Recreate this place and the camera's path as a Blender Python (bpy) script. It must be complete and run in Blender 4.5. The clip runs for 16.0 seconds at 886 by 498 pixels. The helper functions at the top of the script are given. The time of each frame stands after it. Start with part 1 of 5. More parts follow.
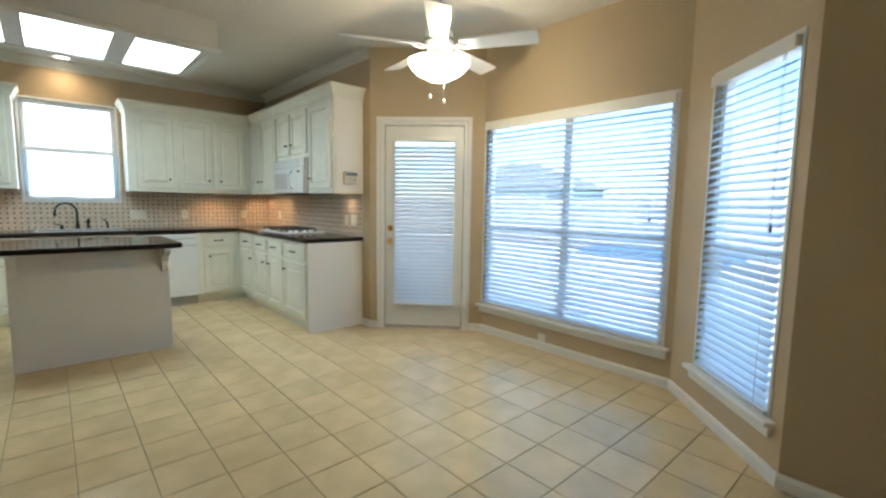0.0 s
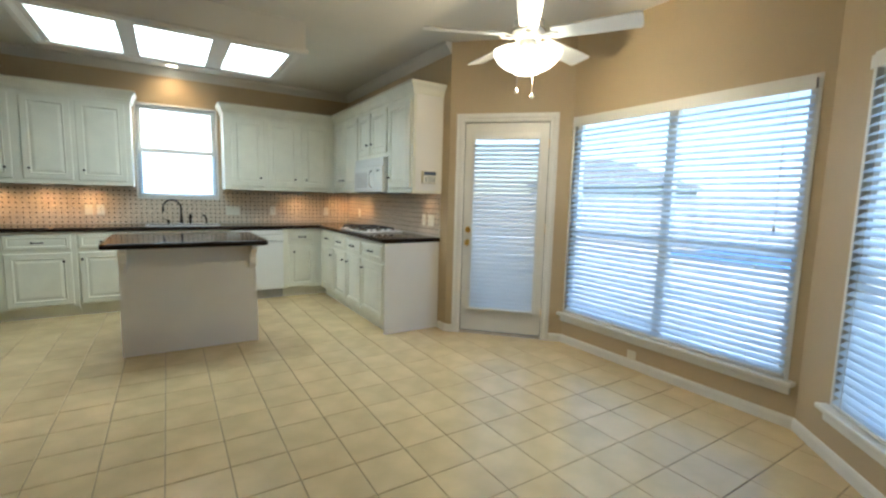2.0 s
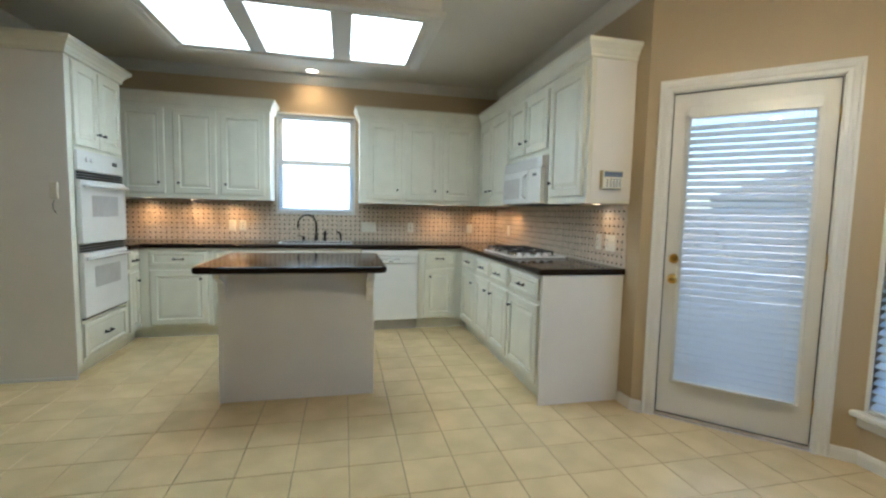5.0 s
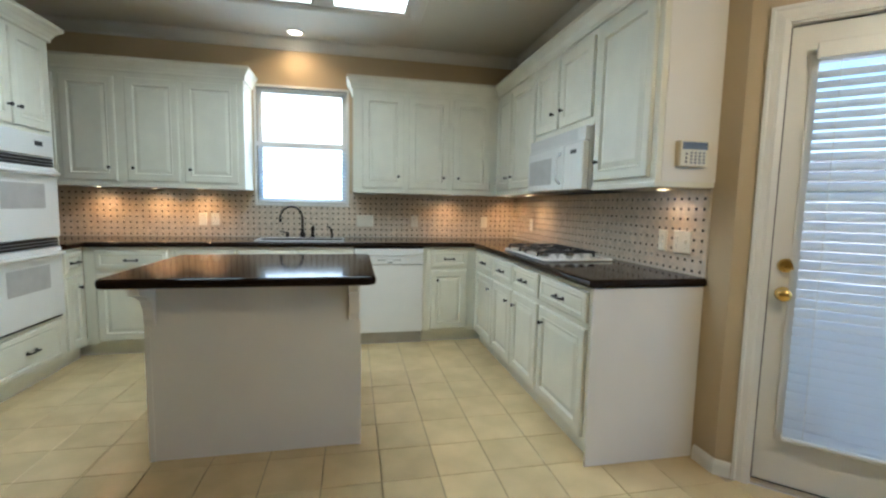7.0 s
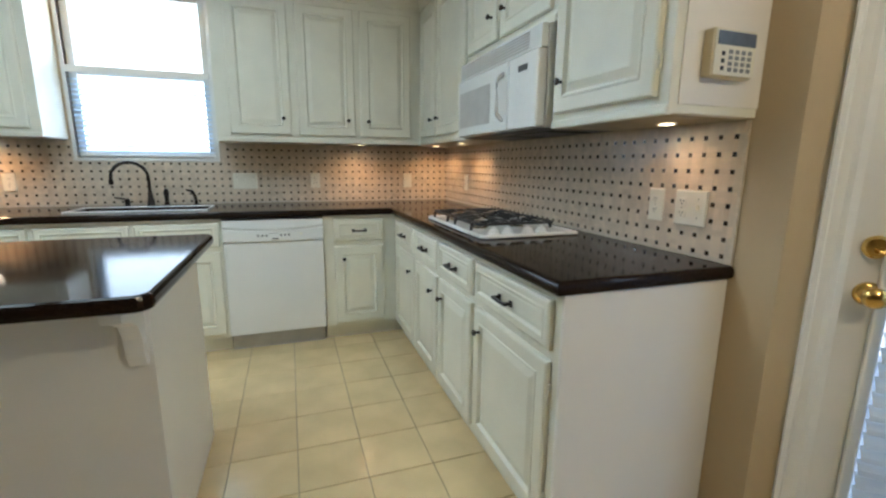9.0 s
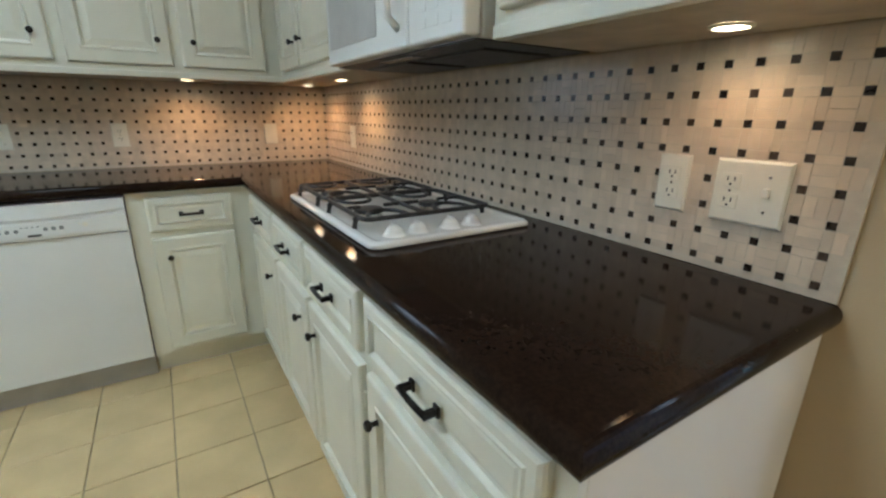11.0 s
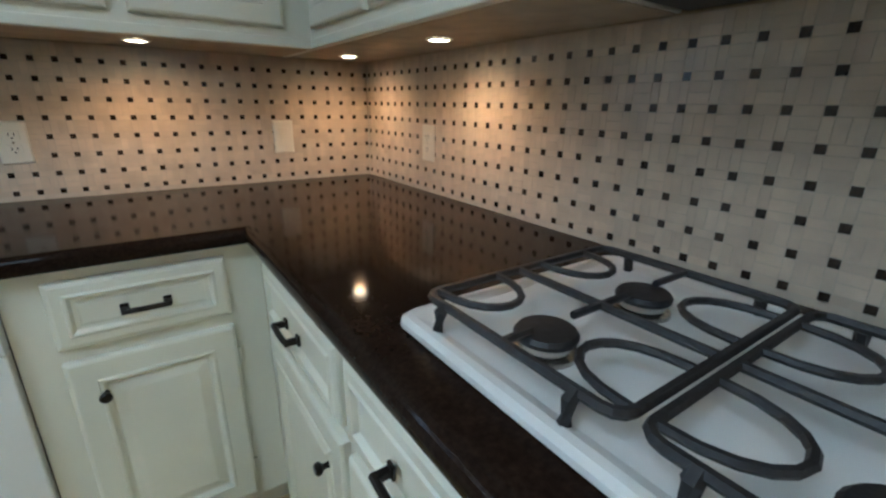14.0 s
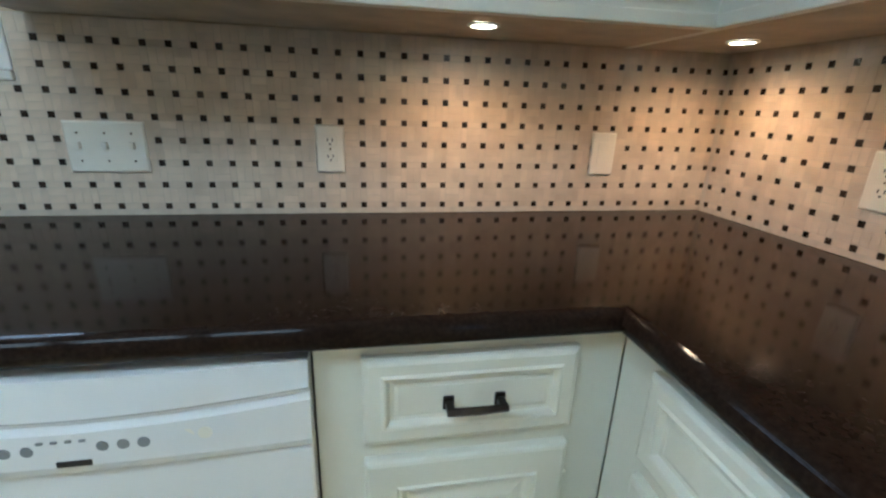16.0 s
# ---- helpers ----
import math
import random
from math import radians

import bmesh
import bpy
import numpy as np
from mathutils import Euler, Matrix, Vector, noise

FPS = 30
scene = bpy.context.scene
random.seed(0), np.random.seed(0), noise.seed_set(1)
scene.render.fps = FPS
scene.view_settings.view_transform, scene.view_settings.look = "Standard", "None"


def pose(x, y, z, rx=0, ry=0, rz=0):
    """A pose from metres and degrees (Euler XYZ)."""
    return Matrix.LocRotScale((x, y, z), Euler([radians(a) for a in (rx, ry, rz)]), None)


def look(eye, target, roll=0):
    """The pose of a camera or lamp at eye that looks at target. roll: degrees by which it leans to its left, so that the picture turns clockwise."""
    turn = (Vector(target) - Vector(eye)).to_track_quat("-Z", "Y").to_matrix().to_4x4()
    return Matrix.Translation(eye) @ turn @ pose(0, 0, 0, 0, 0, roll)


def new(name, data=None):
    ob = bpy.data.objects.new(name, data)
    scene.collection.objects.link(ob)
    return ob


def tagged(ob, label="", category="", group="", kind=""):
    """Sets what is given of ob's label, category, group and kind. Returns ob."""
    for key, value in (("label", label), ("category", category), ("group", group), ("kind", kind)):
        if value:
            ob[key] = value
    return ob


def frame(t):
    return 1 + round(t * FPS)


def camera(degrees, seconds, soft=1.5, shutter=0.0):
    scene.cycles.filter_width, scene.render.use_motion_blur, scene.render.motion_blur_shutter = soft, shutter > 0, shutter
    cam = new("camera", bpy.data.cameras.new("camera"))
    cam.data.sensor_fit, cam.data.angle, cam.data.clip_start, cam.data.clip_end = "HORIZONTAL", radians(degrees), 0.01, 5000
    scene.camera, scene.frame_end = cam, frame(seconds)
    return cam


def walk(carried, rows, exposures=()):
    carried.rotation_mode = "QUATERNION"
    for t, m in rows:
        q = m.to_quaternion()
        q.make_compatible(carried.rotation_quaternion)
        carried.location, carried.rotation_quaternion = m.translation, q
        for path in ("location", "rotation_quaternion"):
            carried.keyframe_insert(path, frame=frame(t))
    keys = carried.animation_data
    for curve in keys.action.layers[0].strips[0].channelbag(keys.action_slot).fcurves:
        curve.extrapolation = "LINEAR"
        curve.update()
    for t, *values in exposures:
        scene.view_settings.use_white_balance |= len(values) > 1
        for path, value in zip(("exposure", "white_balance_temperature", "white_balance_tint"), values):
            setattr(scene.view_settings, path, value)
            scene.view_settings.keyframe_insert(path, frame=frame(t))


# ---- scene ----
cam = camera(90.7, 16.0, soft=2.4)
PATH = [
    (0, (0.918, 0.369, 1.264), (2.246, 1.851, 1.058), 0.9),
    (0.5, (1.045, 0.402, 1.277), (2.234, 1.996, 1.065), 1.1),
    (1, (1.011, 0.497, 1.298), (2.152, 2.124, 1.074), 1.3),
    (1.5, (0.963, 0.513, 1.292), (2.076, 2.160, 1.069), 1.6),
    (2, (0.994, 0.541, 1.299), (2.054, 2.222, 1.072), 1.5),
    (2.5, (1.041, 0.721, 1.283), (2.069, 2.422, 1.061), 1.7),
    (3, (1.029, 1.007, 1.271), (2.056, 2.709, 1.053), 2.1),
    (3.5, (1.179, 1.149, 1.274), (2.068, 2.928, 1.061), 1.9),
    (4, (1.425, 1.253, 1.260), (2.076, 3.135, 1.073), 1.6),
    (4.5, (1.481, 1.437, 1.266), (1.990, 3.363, 1.086), 1.4),
    (5, (1.437, 1.655, 1.266), (1.879, 3.599, 1.100), 1.3),
    (7.5, (1.764, 2.656, 1.232), (2.146, 4.606, 1.008), 0.8),
    (8, (1.968, 2.893, 1.219), (2.327, 4.843, 0.955), 0.4),
    (8.5, (2.037, 3.102, 1.197), (2.489, 5.026, 0.890), 0.5),
    (9, (2.022, 3.305, 1.215), (2.669, 5.159, 0.832), 0.5),
    (9.5, (2.113, 3.510, 1.217), (2.873, 5.303, 0.760), 0.1),
    (12, (2.429, 4.415, 1.199), (3.580, 5.920, 0.559), 1.0),
    (12.5, (2.423, 4.636, 1.193), (3.645, 6.090, 0.565), 0.9),
    (13, (2.386, 4.828, 1.193), (3.695, 6.216, 0.593), 2.1),
    (13.5, (2.414, 5.006, 1.194), (3.673, 6.442, 0.602), 2.1),
    (14, (2.486, 5.154, 1.198), (3.569, 6.713, 0.571), 0.9),
    (14.5, (2.474, 5.318, 1.185), (3.465, 6.949, 0.587), 0.9),
    (15, (2.366, 5.489, 1.175), (3.332, 7.142, 0.597), 2.1),
    (15.5, (2.304, 5.563, 1.192), (3.036, 7.332, 0.614), 2.3),
    (16, (2.295, 5.710, 1.192), (2.638, 7.579, 0.568), 1.9),
]
walk(cam, [(t, look(eye, target, roll)) for t, eye, target, roll in PATH], [(0.0, 1.42, 5450, 2), (2.0, 1.4, 5500, 2), (3.0, 1.37, 5550, 3), (5.0, 1.33, 5350, 4), (9.0, 1.3, 5400, 5), (12.0, 1.22, 5300, 5), (14.0, 1.08, 4950, 4), (15.5, 0.98, 4750, 3), (16.0, 1.42, 4800, 3)])

# ---------------------------------------------------------------- light
PANE, FAN, PUCK, SLAT_TILT = 3.6, 14.0, 2.4, 32
world = bpy.data.worlds.new("world")
scene.world = world
world.use_nodes = True
wn = world.node_tree
sky = wn.nodes.new("ShaderNodeTexSky")
sky.sky_type, sky.sun_disc = "NISHITA", False
sky.sun_elevation, sky.sun_rotation = radians(48), radians(230)
wn.links.new(sky.outputs[0], wn.nodes["Background"].inputs[0])
wn.nodes["Background"].inputs[1].default_value = 0.15
sun_data = bpy.data.lights.new("sun", "SUN")
sun_data.energy, sun_data.angle, sun_data.color = 5.0, radians(0.5), (1.0, 0.95, 0.88)
sun = new("sun", sun_data)
az, el = radians(230), radians(48)
sun.matrix_basis = look((0, 0, 30), (-math.sin(az) * math.cos(el), -math.cos(az) * math.cos(el), 30 - math.sin(el)))


def sky_lamp(name, at, target, w, h, watts):
    """Daylight that the sky sends in through a window, standing outside its glass."""
    l = bpy.data.lights.new(name, "AREA")
    l.shape, l.size, l.size_y, l.energy, l.color = "RECTANGLE", w, h, watts, (0.80, 0.90, 1.0)
    new(name, l).matrix_basis = look(at, target)


sky_lamp("sink_window_sky", (1.1, 7.4, 1.95), (1.1, 6.0, 1.95), 2.6, 2.4, 36)
sky_lamp("bay_sky", (5.2, 2.45, 3.05), (4.1, 2.45, 1.0), 2.2, 1.0, 34)
sky_lamp("bay_side_sky", (4.42, 0.35, 3.05), (3.65, 1.1, 1.0), 1.1, 1.0, 36)
sky_lamp("door_sky", (4.5, 4.6, 3.05), (3.66, 3.74, 1.0), 1.1, 1.0, 1.2)

# ---------------------------------------------------------------- plan
CEIL = 2.745
SINK_Y, RANGE_X, LEFT_X, BACK_Y = 6.86, 3.29, -1.2, -1.8
COUNTER, SLAB = 0.915, 0.042
P_A, P_B, P_C, P_D = (3.29, 4.11), (4.08, 3.32), (4.08, 1.50), (3.32, 0.74)


# ---------------------------------------------------------------- helpers
def part(name, bm, material, parent=None, label="", smooth=False):
    me = bpy.data.meshes.new(name)
    bmesh.ops.recalc_face_normals(bm, faces=bm.faces)
    bm.to_mesh(me)
    bm.free()
    if smooth:
        for p in me.polygons:
            p.use_smooth = True
    me.materials.append(material)
    ob = new(name, me)
    if parent is not None:
        ob.parent = parent
    return tagged(ob, label)


def share(name, ob, parent, m, label=""):
    twin = new(name, ob.data)
    twin.parent = parent
    twin.matrix_basis = m
    return tagged(twin, label)


def thing(name, m, label, category, group="", kind=""):
    e = new(name)
    e.empty_display_size = 0.1
    e.matrix_basis = m
    return tagged(e, label, category, group, kind)


def box(x0, y0, z0, x1, y1, z1, bevel=0.0, seg=2, bm=None):
    out = bm or bmesh.new()
    tmp = bmesh.new() if bevel and bm else out
    vs = [tmp.verts.new((x, y, z)) for z in (z0, z1) for y in (y0, y1) for x in (x0, x1)]
    for f in ((0, 1, 3, 2), (4, 6, 7, 5), (0, 4, 5, 1), (2, 3, 7, 6), (0, 2, 6, 4), (1, 5, 7, 3)):
        tmp.faces.new([vs[i] for i in f])
    if bevel:
        bmesh.ops.bevel(tmp, geom=tmp.edges[:], offset=bevel, segments=seg, profile=0.5, affect="EDGES")
        if tmp is not out:
            add(out, tmp)
    return out


def add(bm, other, m=None):
    """Joins the geometry of other into bm."""
    vs = [bm.verts.new(m @ v.co if m else v.co) for v in other.verts]
    other.verts.index_update()
    for f in other.faces:
        try:
            bm.faces.new([vs[v.index] for v in f.verts])
        except ValueError:
            pass
    other.free()
    return bm


def lathe(profile, seg=24, m=None, bm=None, caps=True):
    """Turns a profile of (radius, height) round z."""
    bm = bm or bmesh.new()
    m = m or Matrix()
    rings = []
    for r, z in profile:
        rings.append([bm.verts.new(m @ Vector((r * math.cos(2 * math.pi * i / seg), r * math.sin(2 * math.pi * i / seg), z))) for i in range(seg)])
    for a, b in zip(rings, rings[1:]):
        for i in range(seg):
            bm.faces.new((a[i], a[(i + 1) % seg], b[(i + 1) % seg], b[i]))
    if caps:
        bm.faces.new(rings[0][::-1])
        bm.faces.new(rings[-1])
    return bm


def tube(points, r, seg=8, bm=None, closed=False, flat=1.0):
    """A round bar along points; flat squashes it in height."""
    bm = bm or bmesh.new()
    pts = [Vector(p) for p in points]
    n = len(pts)
    rings = []
    for i, p in enumerate(pts):
        a = pts[(i - 1) % n] if (closed or i) else p
        b = pts[(i + 1) % n] if (closed or i < n - 1) else p
        d = (b - a).normalized()
        up = Vector((0, 0, 1)) if abs(d.z) < 0.95 else Vector((0, 1, 0))
        s = d.cross(up).normalized()
        u = s.cross(d).normalized()
        rr = r[i] if isinstance(r, (list, tuple)) else r
        rings.append([bm.verts.new(p + rr * (math.cos(2 * math.pi * k / seg) * s + flat * math.sin(2 * math.pi * k / seg) * u)) for k in range(seg)])
    for i in range(n if closed else n - 1):
        a, b = rings[i], rings[(i + 1) % n]
        for k in range(seg):
            bm.faces.new((a[k], a[(k + 1) % seg], b[(k + 1) % seg], b[k]))
    if not closed:
        bm.faces.new(rings[0][::-1])
        bm.faces.new(rings[-1])
    return bm


def rings(w, h, steps, m=None, bm=None):
    """A moulded panel in the x-z plane, facing -y: nested rectangles of (inset, y)."""
    bm = bm or bmesh.new()
    m = m or Matrix()
    loops = []
    for i, y in steps:
        loops.append([bm.verts.new(m @ Vector(c)) for c in ((i, y, i), (w - i, y, i), (w - i, y, h - i), (i, y, h - i))])
    bm.faces.new(loops[0][::-1])
    for a, b in zip(loops, loops[1:]):
        for k in range(4):
            bm.faces.new((a[k], a[(k + 1) % 4], b[(k + 1) % 4], b[k]))
    bm.faces.new(loops[-1])
    return bm


def sweep(profile, path, closed_profile=True, bm=None):
    """Sweeps a profile of (out, up) along a level path with mitred corners; out is to the right of the way walked."""
    bm = bm or bmesh.new()
    pts = [Vector(p) for p in path]
    loops = []
    for i, p in enumerate(pts):
        d0 = (p - pts[i - 1]).normalized() if i else (pts[1] - p).normalized()
        d1 = (pts[i + 1] - p).normalized() if i < len(pts) - 1 else d0
        n0, n1 = Vector((d0.y, -d0.x, 0)), Vector((d1.y, -d1.x, 0))
        n = (n0 + n1).normalized()
        k = 1 / max(0.3, n.dot(n0))
        loops.append([bm.verts.new(p + n * (k * o) + Vector((0, 0, u))) for o, u in profile])
    c = len(profile)
    for a, b in zip(loops, loops[1:]):
        for j in range(c):
            bm.faces.new((a[j], a[(j + 1) % c], b[(j + 1) % c], b[j]))
    bm.faces.new(loops[0][::-1])
    bm.faces.new(loops[-1])
    return bm


# ---------------------------------------------------------------- materials
def mat(name, color, rough=0.5, metal=0.0, vary=0.06, scale=6.0, bump=0.0, bump_scale=60.0, rand=0.0, second=None, spec=0.5, coat=0.0, mottle=0.0, mottle_scale=2.0):
    """Painted or plain surface: base colour with two scales of variation and fine relief."""
    ma = bpy.data.materials.new(name)
    ma.use_nodes = True
    nt = ma.node_tree
    bs = nt.nodes["Principled BSDF"]
    bs.inputs["Roughness"].default_value = rough
    bs.inputs["Metallic"].default_value = metal
    bs.inputs["Specular IOR Level"].default_value = spec
    bs.inputs["Coat Weight"].default_value = coat
    bs.inputs["Coat Roughness"].default_value = 0.05
    tc = nt.nodes.new("ShaderNodeTexCoord")
    no = nt.nodes.new("ShaderNodeTexNoise")
    no.inputs["Scale"].default_value = scale
    no.inputs["Detail"].default_value = 6
    nt.links.new(tc.outputs["Object"], no.inputs["Vector"])
    mix = nt.nodes.new("ShaderNodeMix")
    mix.data_type = "RGBA"
    dark = second or tuple(c * (1 - 2.2 * vary) for c in color)
    light = tuple(min(1, c * (1 + vary)) for c in color)
    mix.inputs[6].default_value = (*dark, 1)
    mix.inputs[7].default_value = (*light, 1)
    ramp = nt.nodes.new("ShaderNodeMapRange")
    ramp.inputs[1].default_value, ramp.inputs[2].default_value = 0.3, 0.7
    nt.links.new(no.outputs["Fac"], ramp.inputs[0])
    nt.links.new(ramp.outputs[0], mix.inputs[0])
    out = mix.outputs[2]
    if mottle:
        n2 = nt.nodes.new("ShaderNodeTexNoise")
        n2.inputs["Scale"].default_value = mottle_scale
        n2.inputs["Detail"].default_value = 3
        nt.links.new(tc.outputs["Object"], n2.inputs["Vector"])
        mr = nt.nodes.new("ShaderNodeMapRange")
        mr.inputs[1].default_value, mr.inputs[2].default_value = 0.3, 0.7
        mr.inputs[3].default_value, mr.inputs[4].default_value = 1 - mottle, 1 + mottle * 0.4
        nt.links.new(n2.outputs["Fac"], mr.inputs[0])
        m2 = nt.nodes.new("ShaderNodeHueSaturation")
        nt.links.new(mr.outputs[0], m2.inputs["Value"])
        nt.links.new(out, m2.inputs["Color"])
        out = m2.outputs["Color"]
    if rand:
        oi = nt.nodes.new("ShaderNodeObjectInfo")
        geo = nt.nodes.new("ShaderNodeNewGeometry")
        plus = nt.nodes.new("ShaderNodeMath")
        plus.operation = "ADD"
        nt.links.new(oi.outputs["Random"], plus.inputs[0])
        nt.links.new(geo.outputs["Random Per Island"], plus.inputs[1])
        fr = nt.nodes.new("ShaderNodeMath")
        fr.operation = "FRACT"
        nt.links.new(plus.outputs[0], fr.inputs[0])
        mr = nt.nodes.new("ShaderNodeMapRange")
        mr.inputs[3].default_value, mr.inputs[4].default_value = 1 - rand, 1 + rand
        nt.links.new(fr.outputs[0], mr.inputs[0])
        hs = nt.nodes.new("ShaderNodeHueSaturation")
        nt.links.new(mr.outputs[0], hs.inputs["Value"])
        nt.links.new(out, hs.inputs["Color"])
        out = hs.outputs["Color"]
    nt.links.new(out, bs.inputs["Base Color"])
    if bump:
        nb = nt.nodes.new("ShaderNodeTexNoise")
        nb.inputs["Scale"].default_value = bump_scale
        nb.inputs["Detail"].default_value = 4
        nt.links.new(tc.outputs["Object"], nb.inputs["Vector"])
        bu = nt.nodes.new("ShaderNodeBump")
        bu.inputs["Strength"].default_value = bump
        bu.inputs["Distance"].default_value = 0.004
        nt.links.new(nb.outputs["Fac"], bu.inputs["Height"])
        nt.links.new(bu.outputs["Normal"], bs.inputs["Normal"])
    return ma


def glow(name, color, strength):
    ma = bpy.data.materials.new(name)
    ma.use_nodes = True
    nt = ma.node_tree
    nt.nodes.remove(nt.nodes["Principled BSDF"])
    em = nt.nodes.new("ShaderNodeEmission")
    em.inputs[0].default_value, em.inputs[1].default_value = (*color, 1), strength
    nt.links.new(em.outputs[0], nt.nodes["Material Output"].inputs[0])
    return ma


def clear_glass(name):
    ma = bpy.data.materials.new(name)
    ma.use_nodes = True
    nt = ma.node_tree
    nt.nodes.remove(nt.nodes["Principled BSDF"])
    tr, gl, mx = (nt.nodes.new(k) for k in ("ShaderNodeBsdfTransparent", "ShaderNodeBsdfGlossy", "ShaderNodeMixShader"))
    gl.inputs["Roughness"].default_value = 0.02
    mx.inputs[0].default_value = 0.06
    nt.links.new(tr.outputs[0], mx.inputs[1])
    nt.links.new(gl.outputs[0], mx.inputs[2])
    nt.links.new(mx.outputs[0], nt.nodes["Material Output"].inputs[0])
    return ma


def slat_mat(name, color, through_=0.65):
    """Blind slats: paint of the given colour that lets part of the daylight through."""
    ma = bpy.data.materials.new(name)
    ma.use_nodes = True
    nt = ma.node_tree
    bs = nt.nodes["Principled BSDF"]
    bs.inputs["Base Color"].default_value = (*color, 1)
    bs.inputs["Roughness"].default_value = 0.45
    tl, mx = nt.nodes.new("ShaderNodeBsdfTranslucent"), nt.nodes.new("ShaderNodeMixShader")
    tl.inputs[0].default_value = (*color, 1)
    mx.inputs[0].default_value = through_
    nt.links.new(bs.outputs[0], mx.inputs[1])
    nt.links.new(tl.outputs[0], mx.inputs[2])
    nt.links.new(mx.outputs[0], nt.nodes["Material Output"].inputs[0])
    return ma


M_WALL = mat("tan_wall_paint", (0.52, 0.415, 0.26), 0.6, vary=0.02, scale=1.5, bump=0.12, bump_scale=180)
M_CEIL = mat("ceiling_paint", (0.72, 0.70, 0.64), 0.8, vary=0.02, scale=2, bump=0.2, bump_scale=120)
M_TRIM = mat("white_trim_paint", (0.80, 0.79, 0.75), 0.35, vary=0.02, scale=4)
M_CAB = mat("cream_cabinet_paint", (0.80, 0.785, 0.67), 0.38, vary=0.025, scale=3, bump=0.05, bump_scale=90, mottle=0.04, mottle_scale=7)
M_PANEL = mat("white_panel_paint", (0.83, 0.805, 0.755), 0.45, vary=0.02, scale=2.5, bump=0.05, bump_scale=70)
M_TILE = mat("cream_floor_tile", (0.70, 0.55, 0.30), 0.2, spec=0.4, vary=0.05, scale=5, bump=0.05, bump_scale=14, rand=0.05, mottle=0.035, mottle_scale=2.2)
M_GROUT = mat("brown_grout", (0.42, 0.335, 0.21), 0.85, vary=0.12, scale=12, bump=0.3, bump_scale=200)
M_STONE = mat("polished_dark_granite", (0.022, 0.0135, 0.0095), 0.085, vary=0.2, scale=160, second=(0.013, 0.008, 0.006), spec=0.085, mottle=0.2, mottle_scale=40)
M_MOSAIC = mat("cream_mosaic_stone", (0.68, 0.575, 0.445), 0.25, vary=0.07, scale=18, rand=0.07, bump=0.05, bump_scale=60)
M_DOT = mat("dark_mosaic_dot", (0.042, 0.030, 0.022), 0.25, vary=0.3, scale=90, rand=0.5)
M_MORTAR = mat("mosaic_grout", (0.60, 0.53, 0.42), 0.8, vary=0.06, scale=40)
M_BRONZE = mat("oil_rubbed_bronze", (0.022, 0.018, 0.015), 0.35, metal=0.6, vary=0.2, scale=60)
M_IRON = mat("black_cast_iron", (0.020, 0.020, 0.022), 0.5, vary=0.2, scale=120, bump=0.15, bump_scale=300)
M_ENAMEL = mat("white_enamel", (0.80, 0.80, 0.78), 0.12, vary=0.015, scale=4)
M_APPL = mat("white_appliance_plastic", (0.80, 0.80, 0.78), 0.25, vary=0.015, scale=4)
M_PLATE = mat("ivory_cover_plate", (0.80, 0.77, 0.66), 0.35, vary=0.02, scale=20)
M_BEIGE = mat("beige_plastic", (0.62, 0.54, 0.36), 0.4, vary=0.03, scale=20)
M_GREY = mat("grey_glass", (0.26, 0.27, 0.27), 0.15, vary=0.05, scale=10)
M_LGREY = mat("light_grey_plastic", (0.46, 0.45, 0.43), 0.4, vary=0.05, scale=10)
M_BLACK = mat("black_plastic", (0.015, 0.015, 0.016), 0.35, vary=0.1, scale=30)
M_DARK = mat("dark_metal_screen", (0.06, 0.062, 0.066), 0.45, metal=0.3, vary=0.2, scale=30, bump=0.3, bump_scale=400)
M_LCD = mat("grey_blue_display", (0.10, 0.12, 0.16), 0.2, vary=0.1, scale=30)
M_BRASS = mat("polished_brass", (0.78, 0.53, 0.16), 0.16, metal=1.0, vary=0.08, scale=30)
M_CHROME = mat("brushed_nickel", (0.60, 0.58, 0.54), 0.25, metal=1.0, vary=0.05, scale=40)
M_BLADE = mat("white_fan_blade", (0.78, 0.76, 0.71), 0.4, vary=0.03, scale=8)
M_PORCELAIN = mat("white_porcelain", (0.82, 0.82, 0.80), 0.1, vary=0.01, scale=4)
# Cool daylight is put into the slat colour; the door's is greyer, for dimmer light.
M_SLAT = slat_mat("daylight_tinted_slat", (0.75, 0.83, 0.92), 0.62)
M_DOOR_SLAT = slat_mat("dimmed_door_slat", (0.74, 0.78, 0.82), 0.42)
M_WOOD = mat("bare_tan_plywood", (0.52, 0.44, 0.32), 0.6, vary=0.1, scale=12)
M_GLASS = clear_glass("window_glass")
M_SHADE = glow("frosted_shade_lit", (1.0, 0.88, 0.68), 2.6)
M_PANE = glow("luminous_ceiling_pane", (0.93, 1.0, 0.97), PANE)
M_BULB = glow("puck_lens_lit", (1.0, 0.80, 0.52), 14.0)
M_GRASS = mat("lawn_grass", (0.07, 0.13, 0.03), 0.9, vary=0.3, scale=20, bump=0.6, bump_scale=60)
M_PATIO = mat("patio_concrete", (0.50, 0.49, 0.48), 0.8, vary=0.08, scale=3, bump=0.2, bump_scale=60)
M_FENCE = mat("weathered_fence_wood", (0.40, 0.37, 0.35), 0.8, vary=0.15, scale=8, rand=0.12)
M_BRICK = mat("grey_house_brick", (0.42, 0.41, 0.42), 0.8, vary=0.12, scale=14, bump=0.3, bump_scale=40)
M_ROOF = mat("grey_roof_shingle", (0.16, 0.15, 0.15), 0.9, vary=0.2, scale=20)
